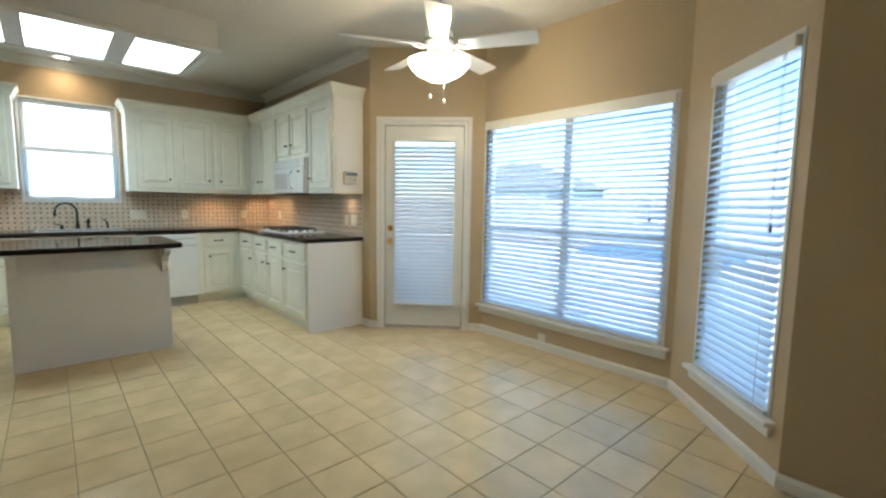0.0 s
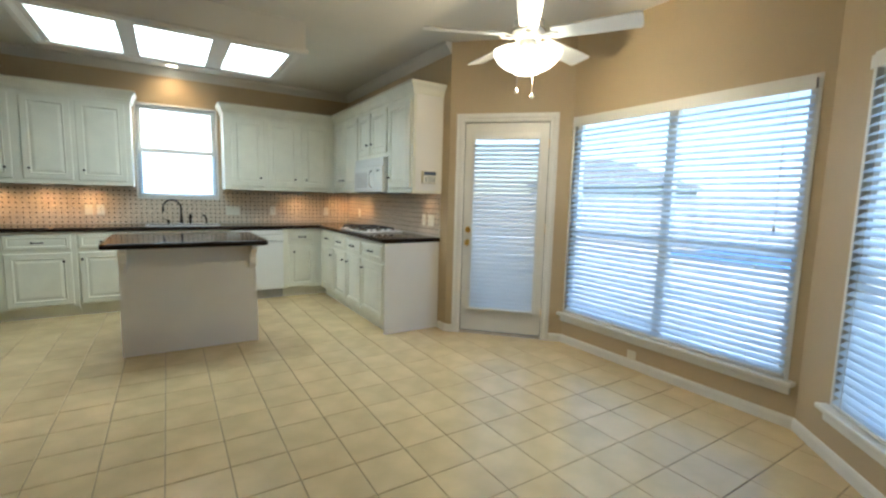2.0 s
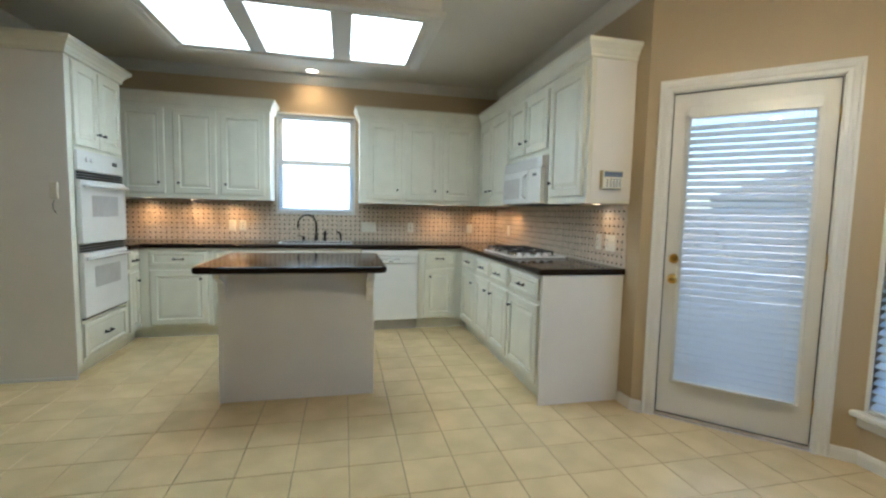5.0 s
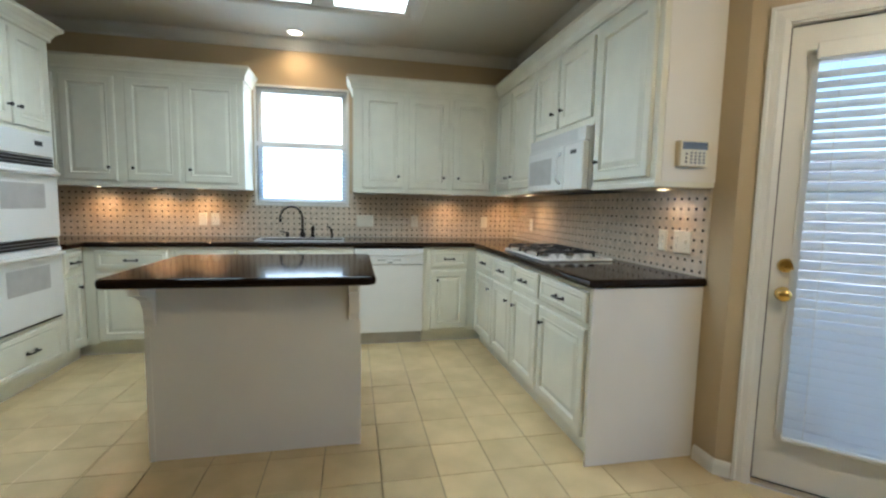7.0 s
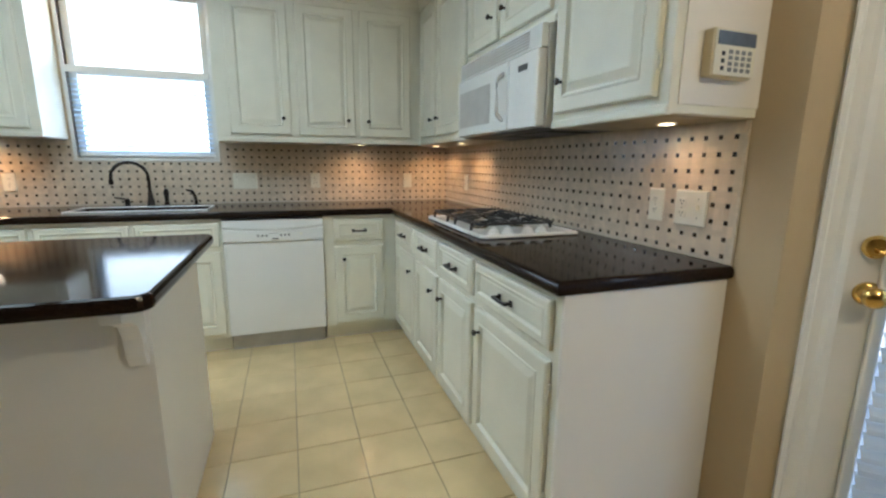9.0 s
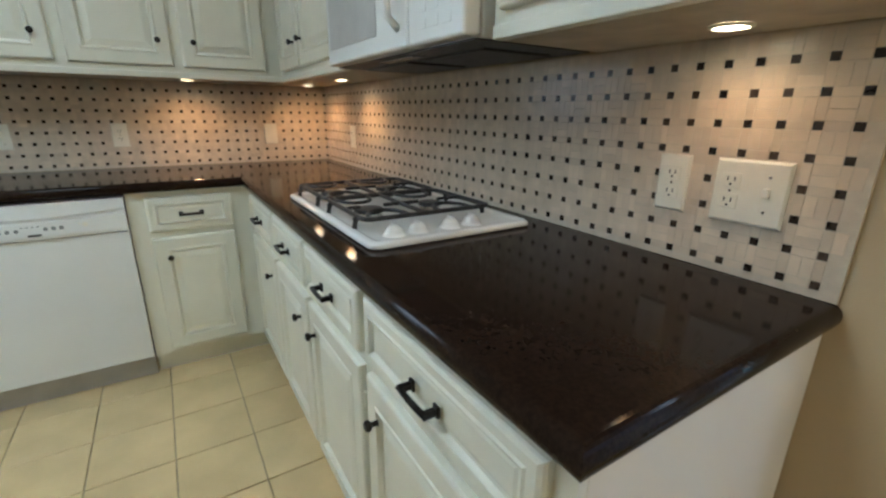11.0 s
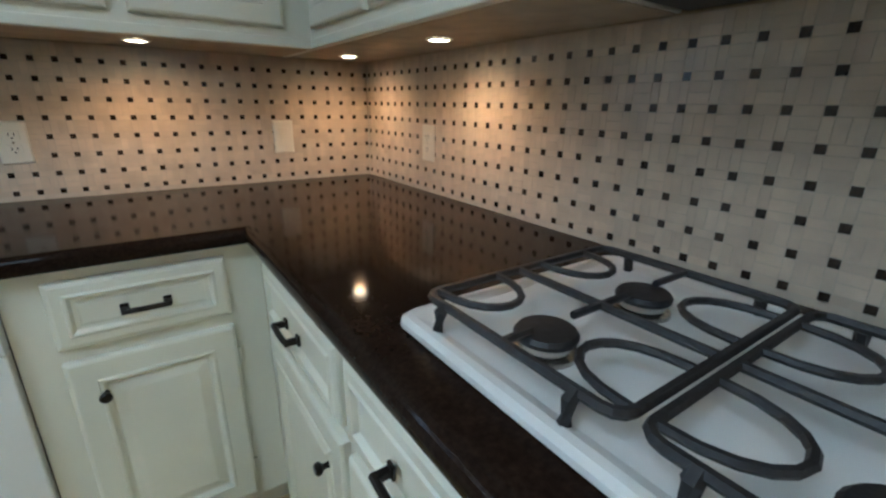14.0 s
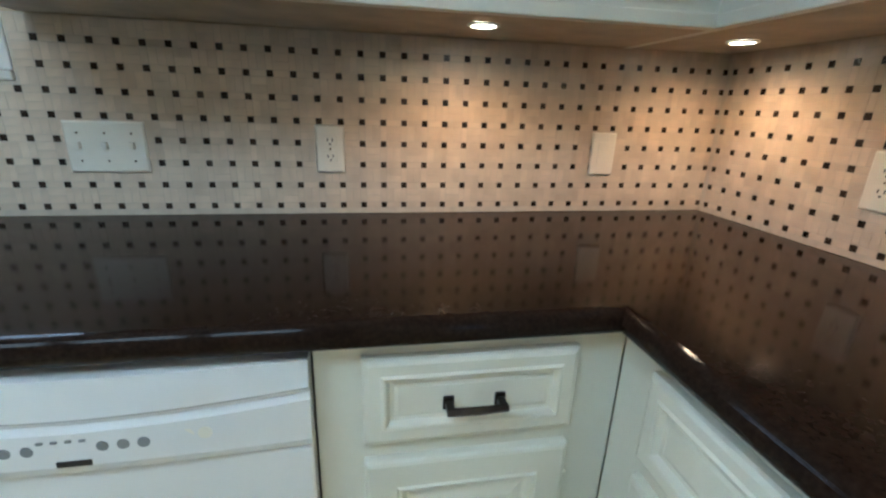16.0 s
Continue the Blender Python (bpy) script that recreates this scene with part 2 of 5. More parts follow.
M_WATER = mat("pale_pool_water", (0.16, 0.48, 0.60), 0.08, vary=0.12, scale=3, bump=0.4, bump_scale=8)
M_BLUE = mat("blue_pool_cover", (0.06, 0.16, 0.42), 0.5, vary=0.15, scale=5)


# ---------------------------------------------------------------- shell
def run_matrix(a, b):
    """Frame along a wall from a to b: x along it, -y into the room."""
    return Matrix.Translation((*a, 0)) @ Matrix.Rotation(math.atan2(b[1] - a[1], b[0] - a[0]), 4, "Z")


def wall(name, a, b, openings=(), height=CEIL, t=0.15, ext=(0.0, 0.0), label="smooth tan painted wall"):
    """A wall whose room face runs from a to b, with openings (u0, u1, z0, z1) cut through."""
    length = math.hypot(b[0] - a[0], b[1] - a[1])
    bm = bmesh.new()
    us = sorted({-ext[0], length + ext[1], *(u for o in openings for u in o[:2])})
    zs = sorted({0.0, height, *(z for o in openings for z in o[2:])})
    for u0, u1 in zip(us, us[1:]):
        solid = [(z0, z1) for z0, z1 in zip(zs, zs[1:]) if not any(o[0] <= u0 and u1 <= o[1] and o[2] <= z0 and z1 <= o[3] for o in openings)]
        for z0, z1 in solid:
            box(u0, 0, z0, u1, t, z1, bm=bm)
    bmesh.ops.remove_doubles(bm, verts=bm.verts, dist=1e-5)
    seen = {}
    for f in bm.faces:
        key = tuple(sorted(v.index for v in f.verts))
        seen.setdefault(key, []).append(f)
    bmesh.ops.delete(bm, geom=[f for fs in seen.values() if len(fs) > 1 for f in fs], context="FACES_ONLY")
    ob = part(name, bm, M_WALL)
    ob.matrix_basis = run_matrix(a, b)
    return tagged(ob, label, "wall", kind="structure")


SINK_WIN = (0.722 - LEFT_X, 1.54 - LEFT_X, 1.235, 2.305)
DOOR_OPEN = (0.129, 0.936, 0.0, 2.032)
BIG_WIN = (0.03, 1.745, 0.285, 2.022)
SIDE_WIN = (0.312, 0.975, 0.285, 2.022)
wall("wall_north", (LEFT_X, SINK_Y), (RANGE_X, SINK_Y), [SINK_WIN], ext=(0.15, 0.15))
wall("wall_range", (RANGE_X, SINK_Y), P_A)
wall("wall_door", P_A, P_B, [DOOR_OPEN], ext=(0.0, 0.06))
wall("wall_bay", P_B, P_C, [BIG_WIN], t=0.10, ext=(0.0, 0.0))
wall("wall_bay_side", P_C, P_D, [SIDE_WIN], t=0.10, ext=(0.04, 0.0))
wall("wall_east", P_D, (P_D[0], BACK_Y), ext=(0.0, 0.15))
wall("wall_south", (P_D[0], BACK_Y), (LEFT_X, BACK_Y), ext=(0.0, 0.15))
wall("wall_west", (LEFT_X, BACK_Y), (LEFT_X, SINK_Y))

OUTLINE = [(LEFT_X, SINK_Y), (RANGE_X, SINK_Y), P_A, P_B, P_C, P_D, (P_D[0], BACK_Y), (LEFT_X, BACK_Y)]


def slab(name, z0, z1, material, label, category):
    bm = bmesh.new()
    lo = [bm.verts.new((x, y, z0)) for x, y in OUTLINE]
    hi = [bm.verts.new((x, y, z1)) for x, y in OUTLINE]
    bm.faces.new(lo)
    bm.faces.new(hi[::-1])
    for i in range(len(lo)):
        j = (i + 1) % len(lo)
        bm.faces.new((lo[i], lo[j], hi[j], hi[i]))
    return tagged(part(name, bm, material), label, category, kind="structure")


slab("ceiling", CEIL, CEIL + 0.2, M_CEIL, "matt off-white painted ceiling", "ceiling")
floor = slab("floor", -0.15, -0.006, M_GROUT, "cream glazed square floor tiles with brown grout", "floor")

# baseboards round the breakfast nook
BASE = [(0, 0), (0.016, 0), (0.016, 0.05), (0.011, 0.064), (0.006, 0.07), (0, 0.07)]
dirv = Vector((1, -1)).normalized()


def along(p, d):
    return (p[0] + dirv.x * d, p[1] + dirv.y * d, 0)


bm = sweep(BASE, [(RANGE_X - 0.0005, 4.235, 0), (RANGE_X - 0.0005, P_A[1], 0), along(P_A, 0.064)])
tagged(part("baseboard", bm, M_TRIM), "white painted moulded baseboard under the tan wall", "baseboard", kind="structure")
bm = sweep(BASE, [along(P_A, 1.001), (*P_B, 0), (*P_C, 0), (*P_D, 0), (P_D[0], BACK_Y, 0), (LEFT_X, BACK_Y, 0), (LEFT_X, 5.235, 0)])
tagged(part("baseboard", bm, M_TRIM), "white painted moulded baseboard round the bay", "baseboard", kind="structure")
# crown along the kitchen walls
CROWN = [(0, 0), (0.012, 0), (0.018, 0.018), (0.05, 0.055), (0.066, 0.075), (0.07, 0.098), (0, 0.098)]
bm = sweep(CROWN, [(LEFT_X, 5.2, CEIL - 0.0985), (LEFT_X, SINK_Y, CEIL - 0.0985), (RANGE_X, SINK_Y, CEIL - 0.0985), (RANGE_X, P_A[1] + 0.01, CEIL - 0.0985)])
tagged(part("crown_trim", bm, M_CEIL), "off-white moulded crown along the kitchen ceiling", "crown moulding", kind="structure")


# ---------------------------------------------------------------- windows and blinds
def window(name, m, w, h, panes, t=0.10, stool=True, label=""):
    """A window set in its opening: frame, mullions, glass, stool and apron. panes: mullion places, rail height."""
    e = thing(name, m, label, "window", kind="structure")
    f = 0.045
    bm = box(0, 0.034, 0, f, 0.092, h, 0.004)
    box(w - f, 0.034, 0, w, 0.092, h, 0.004, bm=bm)
    box(f, 0.034, 0, w - f, 0.092, f, 0.004, bm=bm)
    box(f, 0.034, h - f, w - f, 0.092, h, 0.004, bm=bm)
    part("window_frame", bm, M_TRIM, e)
    mull, rail = panes
    xs = [f, *mull, w - f]
    for x in mull:
        part("mullion", box(x - 0.035, 0.032, f, x + 0.035, 0.088, h - f, 0.004), M_TRIM, e)
    for x0, x1 in zip(xs, xs[1:]):
        a, b = x0 + (0.035 if x0 in mull else 0), x1 - (0.035 if x1 in mull else 0)
        part("meeting_rail", box(a, 0.042, rail - 0.025, b, 0.085, rail + 0.025, 0.004), M_TRIM, e)
        for z0, z1 in ((f, rail - 0.025), (rail + 0.025, h - f)):
            g = part("pane", box(a, 0.062, z0, b, 0.066, z1), M_GLASS, e)
            g.visible_shadow = False
    # white returns that line the opening
    bm = box(-0.022, -0.006, 0, 0, 0.034, h, 0.003)
    box(w, -0.006, 0, w + 0.022, 0.034, h, 0.003, bm=bm)
    box(-0.022, -0.006, h, w + 0.022, 0.034, h + 0.025, 0.003, bm=bm)
    part("jamb_lining", bm, M_TRIM, e)
    if stool:
        part("window_sill", box(-0.06, -0.055, -0.03, w + 0.06, 0.034, -0.001, 0.008, 3), M_TRIM, e)
        part("apron", box(-0.04, -0.022, -0.085, w + 0.04, -0.0005, -0.031, 0.006), M_TRIM, e)
    else:
        part("window_sill", box(-0.022, -0.012, -0.022, w + 0.022, 0.034, -0.001, 0.004), M_TRIM, e)
    return e


def blind(m, w, h, pitch, tilt, depth=0.046, tapes=3, label="", wand=True, head=0.05, slat_material=None):
    """A horizontal slat blind hung from its headrail; the origin is its lower left corner."""
    e = thing("window_blind", m, label, "blind")
    part("headrail", box(0, -0.03, h - head, w, 0.03, h, 0.004), M_TRIM, e)
    part("valance", box(-0.004, -0.037, h - head - 0.012, w + 0.004, -0.0305, h + 0.002, 0.003), M_TRIM, e)
    part("bottom_rail", box(0.004, -0.022, 0.002, w - 0.004, 0.022, 0.02, 0.005), M_TRIM, e)
    n = int((h - head - 0.045) / pitch)
    bm = bmesh.new()
    d = depth / 2
    top, bot = [], []
    for y, z in ((-d, -0.0025), (-d * 0.4, 0.0008), (d * 0.4, 0.0008), (d, -0.0025)):
        top.append([bm.verts.new((x, y, z + 0.0028)) for x in (0.006, w - 0.006)])
        bot.append([bm.verts.new((x, y, z)) for x in (0.006, w - 0.006)])
    for i in range(3):
        bm.faces.new((top[i][0], top[i][1], top[i + 1][1], top[i + 1][0]))
        bm.faces.new((bot[i][0], bot[i + 1][0], bot[i + 1][1], bot[i][1]))
    for i, j in ((0, 0), (3, 3)):
        bm.faces.new((top[i][0], bot[i][0], bot[i][1], top[i][1]))
    first = None
    for k in range(n):
        z = 0.04 + k * pitch
        mm = pose(0, 0, z, tilt + random.uniform(-1.5, 1.5), random.uniform(-0.12, 0.12), 0)
        if first is None:
            first = part("slat", bm, slat_material or M_SLAT, e)
            first.matrix_basis = mm
        else:
            share("slat", first, e, mm)
    for k in range(tapes):
        x = w * (0.12 + 0.76 * k / max(1, tapes - 1))
        part("ladder_cord", tube([(x, -d - 0.001, 0.02), (x, -d - 0.001, h - head)], 0.0014, 5), M_TRIM, e)
    if wand:
        part("lift_cord", tube([(w * 0.93, -0.036, h - 0.06), (w * 0.93, -0.037, h * 0.52)], 0.002, 5), M_TRIM, e)
        part("cord_tassel", lathe([(0.003, 0), (0.008, 0.004), (0.006, 0.03), (0.002, 0.035)], 8, pose(w * 0.93, -0.037, h * 0.52 - 0.035)), M_GREY, e)
    return e


def opening_matrix(a, b, o):
    return run_matrix(a, b) @ pose(o[0], 0, o[2])


bw, bh = BIG_WIN[1] - BIG_WIN[0], BIG_WIN[3] - BIG_WIN[2]
window("window_1", opening_matrix(P_B, P_C, BIG_WIN), bw, bh, ([0.875], 0.757), label="wide twin white window of the bay with a sill")
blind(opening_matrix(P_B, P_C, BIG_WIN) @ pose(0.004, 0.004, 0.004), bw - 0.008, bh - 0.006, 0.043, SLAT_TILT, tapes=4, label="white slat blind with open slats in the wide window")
sw_, sh_ = SIDE_WIN[1] - SIDE_WIN[0], SIDE_WIN[3] - SIDE_WIN[2]
window("window_2", opening_matrix(P_C, P_D, SIDE_WIN), sw_, sh_, ([], 0.757), label="narrow white window of the bay with a sill")
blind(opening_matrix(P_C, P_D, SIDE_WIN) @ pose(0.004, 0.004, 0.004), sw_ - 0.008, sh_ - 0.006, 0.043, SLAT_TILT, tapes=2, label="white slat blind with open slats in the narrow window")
kw, kh = SINK_WIN[1] - SINK_WIN[0], SINK_WIN[3] - SINK_WIN[2]
NORTH = ((LEFT_X, SINK_Y), (RANGE_X, SINK_Y))
window("window_3", opening_matrix(*NORTH, SINK_WIN), kw, kh, ([], 0.55), stool=False, label="white kitchen window above the sink")
blind(opening_matrix(*NORTH, SINK_WIN) @ pose(0.004, 0.006, 0.004), kw - 0.008, 0.565, 0.032, 24, depth=0.026, tapes=2, label="white slat blind half drawn over the sink window", wand=False, head=0.03)


# ---------------------------------------------------------------- garden door
def patio_door():
    m = run_matrix(P_A, P_B)
    e = thing("door_1", m, "white glazed patio door, closed, with a slat blind", "door", kind="structure")
    u0, u1, _, top = DOOR_OPEN
    cas = [(0, 0), (0.0, 0.016), (0.018, 0.019), (0.03, 0.013), (0.05, 0.012), (0.056, 0.018), (0.068, 0.018), (0.068, 0)]
    bm = bmesh.new()
    loops = []
    for (x, z), (nx, nz) in (((u0 + 0.006, 0), (-1, 0)), ((u0 + 0.006, top - 0.006), (-1, 1)), ((u1 - 0.006, top - 0.006), (1, 1)), ((u1 - 0.006, 0), (1, 0))):
        loops.append([bm.verts.new((x + nx * c, -d - 0.0005, z + nz * c)) for c, d in cas])
    for a, b in zip(loops, loops[1:]):
        for j in range(len(cas)):
            k = (j + 1) % len(cas)
            bm.faces.new((a[j], a[k], b[k], b[j]))
    bm.faces.new(loops[0])
    bm.faces.new(loops[-1][::-1])
    part("door_casing", bm, M_TRIM, e)
    bm = box(u0 + 0.001, 0.0, 0, u0 + 0.012, 0.14, top - 0.012)
    box(u1 - 0.012, 0.0, 0, u1 - 0.001, 0.14, top - 0.012, bm=bm)
    box(u0 + 0.001, 0.0, top - 0.0115, u1 - 0.001, 0.14, top - 0.001, bm=bm)
    part("door_jamb", bm, M_TRIM, e)
    part("threshold", box(u0 + 0.013, 0.0, 0.0, u1 - 0.013, 0.14, 0.016, 0.004), M_WOOD, e, "worn tan wooden threshold")
    d0, d1, z0, z1 = u0 + 0.018, u1 - 0.018, 0.022, top - 0.018
    g0, g1, gz0, gz1 = 0.245, 0.828, 0.262, 1.862
    leaf = bmesh.new()
    box(d0, 0.03, z0, g0, 0.074, z1, bm=leaf)
    box(g1, 0.03, z0, d1, 0.074, z1, bm=leaf)
    box(g0, 0.03, z0, g1, 0.074, gz0, bm=leaf)
    box(g0, 0.03, gz1, g1, 0.074, z1, bm=leaf)
    lf = part("door_leaf", leaf, M_TRIM, e)
    # Black strips added as the shade in the gap round the leaf.
    for s0 in (d0 - 0.0048, d1 + 0.0003):
        part("leaf_gap_shade", box(s0, 0.0285, z0, s0 + 0.0045, 0.07, z1), M_BLACK, e, "black strip for the shade in the door gap")
    part("leaf_gap_shade", box(d0, 0.0285, z1 + 0.0005, d1, 0.07, z1 + 0.005), M_BLACK, e, "black strip for the shade in the door gap")
    part("sweep", box(d0, 0.026, 0.0165, d1, 0.07, z0 - 0.0005), M_BLACK, e, "dark rubber sweep under the door")
    bm = bmesh.new()
    box(g0 - 0.03, 0.018, gz0 - 0.03, g0, 0.0299, gz1 + 0.03, 0.005, bm=bm)
    box(g1, 0.018, gz0 - 0.03, g1 + 0.03, 0.0299, gz1 + 0.03, 0.005, bm=bm)
    box(g0, 0.018, gz0 - 0.03, g1, 0.0299, gz0, 0.005, bm=bm)
    box(g0, 0.018, gz1, g1, 0.0299, gz1 + 0.03, 0.005, bm=bm)
    part("glazing_frame", bm, M_TRIM, lf)
    g = part("pane", box(g0, 0.05, gz0, g1, 0.056, gz1), M_GLASS, lf)
    g.visible_shadow = False
    part("window_sticker", lathe([(0.05, 0), (0.052, 0.001)], 20, pose(g0 + 0.09, 0.0495, gz0 + 0.1, 90)), M_GREY, lf, "round grey sticker on the glass")
    kx = d0 + 0.052
    part("door_knob", lathe([(0.030, 0), (0.032, 0.004), (0.026, 0.009), (0.011, 0.014), (0.011, 0.03), (0.022, 0.038), (0.028, 0.05), (0.026, 0.06), (0.014, 0.067), (0.003, 0.068)], 24, pose(kx, 0.0295, 0.887, 90)), M_BRASS, lf, "round polished brass knob", smooth=True)
    dead = lathe([(0.030, 0), (0.031, 0.006), (0.024, 0.012), (0.006, 0.014)], 24, pose(kx, 0.0295, 1.012, 90))
    box(kx - 0.004, -0.008, 0.997, kx + 0.026, 0.016, 1.007, 0.003, bm=dead)
    part("deadbolt", dead, M_BRASS, lf, "brass thumb-turn deadbolt")
    for z in (0.2, 1.0, 1.78):
        part("hinge", tube([(d1 + 0.006, 0.022, z), (d1 + 0.006, 0.022, z + 0.09)], 0.006, 8), M_BRASS, lf)
    return m, g0, g1, gz0, gz1


DM, g0, g1, gz0, gz1 = patio_door()
blind(DM @ pose(g0 - 0.012, -0.006, gz0 - 0.018), g1 - g0 + 0.024, gz1 - gz0 + 0.075, 0.041, SLAT_TILT + 18, depth=0.044, tapes=2, label="white slat blind hung on the glazed door", wand=False, slat_material=M_DOOR_SLAT)


# ---------------------------------------------------------------- cabinets
DOOR_STEPS = [(0, 0), (0, -0.013), (0.003, -0.017), (0.008, -0.019), (0.050, -0.019), (0.053, -0.022), (0.058, -0.022), (0.066, -0.010), (0.070, -0.009), (0.094, -0.0165), (0.098, -0.017)]
DRAWER_STEPS = [(0, 0), (0, -0.012), (0.003, -0.016), (0.010, -0.019), (0.026, -0.019), (0.030, -0.022), (0.034, -0.021), (0.040, -0.012), (0.046, -0.011), (0.052, -0.013)]


def knob(x, z, parent):
    part("knob", lathe([(0.0075, 0), (0.006, 0.004), (0.0055, 0.013), (0.012, 0.019), (0.0125, 0.025), (0.009, 0.029)], 12, pose(x, -0.0195, z, 90)), M_BRONZE, parent, "dark bronze knob")


def pull(x, z, parent, w=0.080):
    bm = bmesh.new()
    for s in (-1, 1):
        box(x + s * w / 2 - 0.0085, -0.0245, z - 0.011, x + s * w / 2 + 0.0085, -0.0185, z + 0.011, 0.002, bm=bm)
        box(x + s * w / 2 - 0.006, -0.046, z - 0.006, x + s * w / 2 + 0.006, -0.024, z + 0.006, 0.002, bm=bm)
    n = 8
    tube([(x - w / 2 - 0.006 + (w + 0.012) * i / n, -0.044 - 0.002 * math.sin(math.pi * i / n), z) for i in range(n + 1)], 0.0062, 6, bm=bm)
    part("pull", bm, M_BRONZE, parent, "dark bronze bar pull")


def door(x0, x1, z0, z1, e, knob_at=None, hinge=None, drawer=False, handle=True):
    """A raised-panel door or drawer front on the face of a cabinet (the face is y = 0)."""
    w, h = x1 - x0, z1 - z0
    steps = DRAWER_STEPS if drawer else DOOR_STEPS
    k = min(1.0, (min(w, h) / 2 - 0.012) / steps[-1][0])
    d = part("drawer_front" if drawer else "door", rings(w, h, [(i * k, y) for i, y in steps], pose(x0, -0.0005, z0)), M_CAB, e)
    if drawer and handle:
        pull((x0 + x1) / 2, (z0 + z1) / 2 - 0.003, d)
    if knob_at:
        knob(knob_at[0], knob_at[1], d)
    if hinge is not None:
        for z in (z0 + 0.07, z1 - 0.11):
            part("hinge", box(hinge - 0.004, -0.012, z, hinge + 0.004, -0.001, z + 0.042, 0.002), M_CAB, d)
    return d


def base_cabinet(m, w, depth, fronts, label, ends=(False, False)):
    """fronts: (x0, x1, knob side). Each has a drawer over a door."""
    e = thing("base_cabinet", m, label, "cabinet", "base cabinets")
    top = COUNTER - SLAB - 0.001
    bm = box(0, 0, 0.10, w, depth, top, 0.002)
    part("body", bm, M_CAB, e)
    part("toe_kick", box(0.0, 0.055, 0, w, depth, 0.0995), M_CAB, e)
    for x0, x1, side in fronts:
        door(x0, x1, 0.697, 0.846, e, drawer=True)
        kx = x0 + 0.06 if side == "l" else x1 - 0.06
        door(x0, x1, 0.128, 0.664, e, knob_at=(kx, 0.578), hinge=(x1 + 0.004 if side == "l" else x0 - 0.004))
    return e


FACE_Y, FACE_X, FRONT_Y = 6.272, 2.702, 6.232
# range run, from the corner towards the nook
RUN = lambda y: pose(FACE_X, y, 0, 0, 0, -90)
dr = RANGE_X - FACE_X - 0.002
base_cabinet(RUN(FACE_Y - 0.0005), 0.563, dr, [(0.09, 0.548, "r")], "cream base cabinet beside the corner, drawer over door")
base_cabinet(RUN(5.708), 0.423, dr, [(0.012, 0.408, "r")], "cream base cabinet under the cooktop, drawer over door")
base_cabinet(RUN(5.284), 0.438, dr, [(0.012, 0.424, "l")], "cream base cabinet under the cooktop edge, drawer over door")
cab_end = base_cabinet(RUN(4.845), 0.578, dr, [(0.02, 0.545, "l")], "cream base cabinet at the counter's end, with white side panel")
part("side_panel", box(0.579, -0.004, 0.0, 0.591, dr, COUNTER - SLAB - 0.001, 0.002), M_PANEL, cab_end, "plain white side panel")
# sink run
ds = SINK_Y - FACE_Y - 0.002
base_cabinet(pose(2.2155, FACE_Y, 0), 0.486, ds, [(0.068, 0.402, "l")], "cream base cabinet between dishwasher and corner")
part("toe_filler", box(2.7025, FACE_Y + 0.055, 0, 2.79, FACE_Y + 0.2, 0.0995), M_CAB, cab_end).matrix_parent_inverse = RUN(4.845).inverted()
sink_cab = thing("sink_cabinet", pose(0.194, FACE_Y, 0), "cream sink base cabinet with false drawer fronts", "cabinet", "base cabinets")
bm = box(0, 0, 0.10, 1.418, 0.018, COUNTER - SLAB - 0.001, 0.002)
box(0, 0.019, 0.10, 0.018, ds, COUNTER - SLAB - 0.001, bm=bm)
box(1.400, 0.019, 0.10, 1.418, ds, COUNTER - SLAB - 0.001, bm=bm)
box(0.019, 0.019, 0.10, 1.399, ds, 0.118, bm=bm)
part("body", bm, M_CAB, sink_cab)
part("toe_kick", box(0, 0.055, 0, 1.418, ds, 0.0995), M_CAB, sink_cab)
for x0, x1, s in ((0.015, 0.465, "l"), (0.49, 0.935, "r"), (0.96, 1.403, "l")):
    door(x0, x1, 0.697, 0.846, sink_cab, drawer=True)
    door(x0, x1, 0.128, 0.664, sink_cab, knob_at=(x0 + 0.03 if s == "l" else x1 - 0.03, 0.592))
base_cabinet(pose(-0.438, FACE_Y, 0), 0.630, ds, [(0.085, 0.592, "r")], "wide cream base cabinet near the ovens")
part("toe_filler", box(-0.55, FACE_Y + 0.055, 0, -0.4385, FACE_Y + 0.2, 0.0995), M_CAB, sink_cab).matrix_parent_inverse = pose(0.194, FACE_Y, 0).inverted()
# short run beside the ovens, facing east
base_cabinet(pose(-0.44, 6.016, 0, 0, 0, 90), 0.254, 0.74, [(0.012, 0.215, "r")], "narrow cream base cabinet beside the ovens")


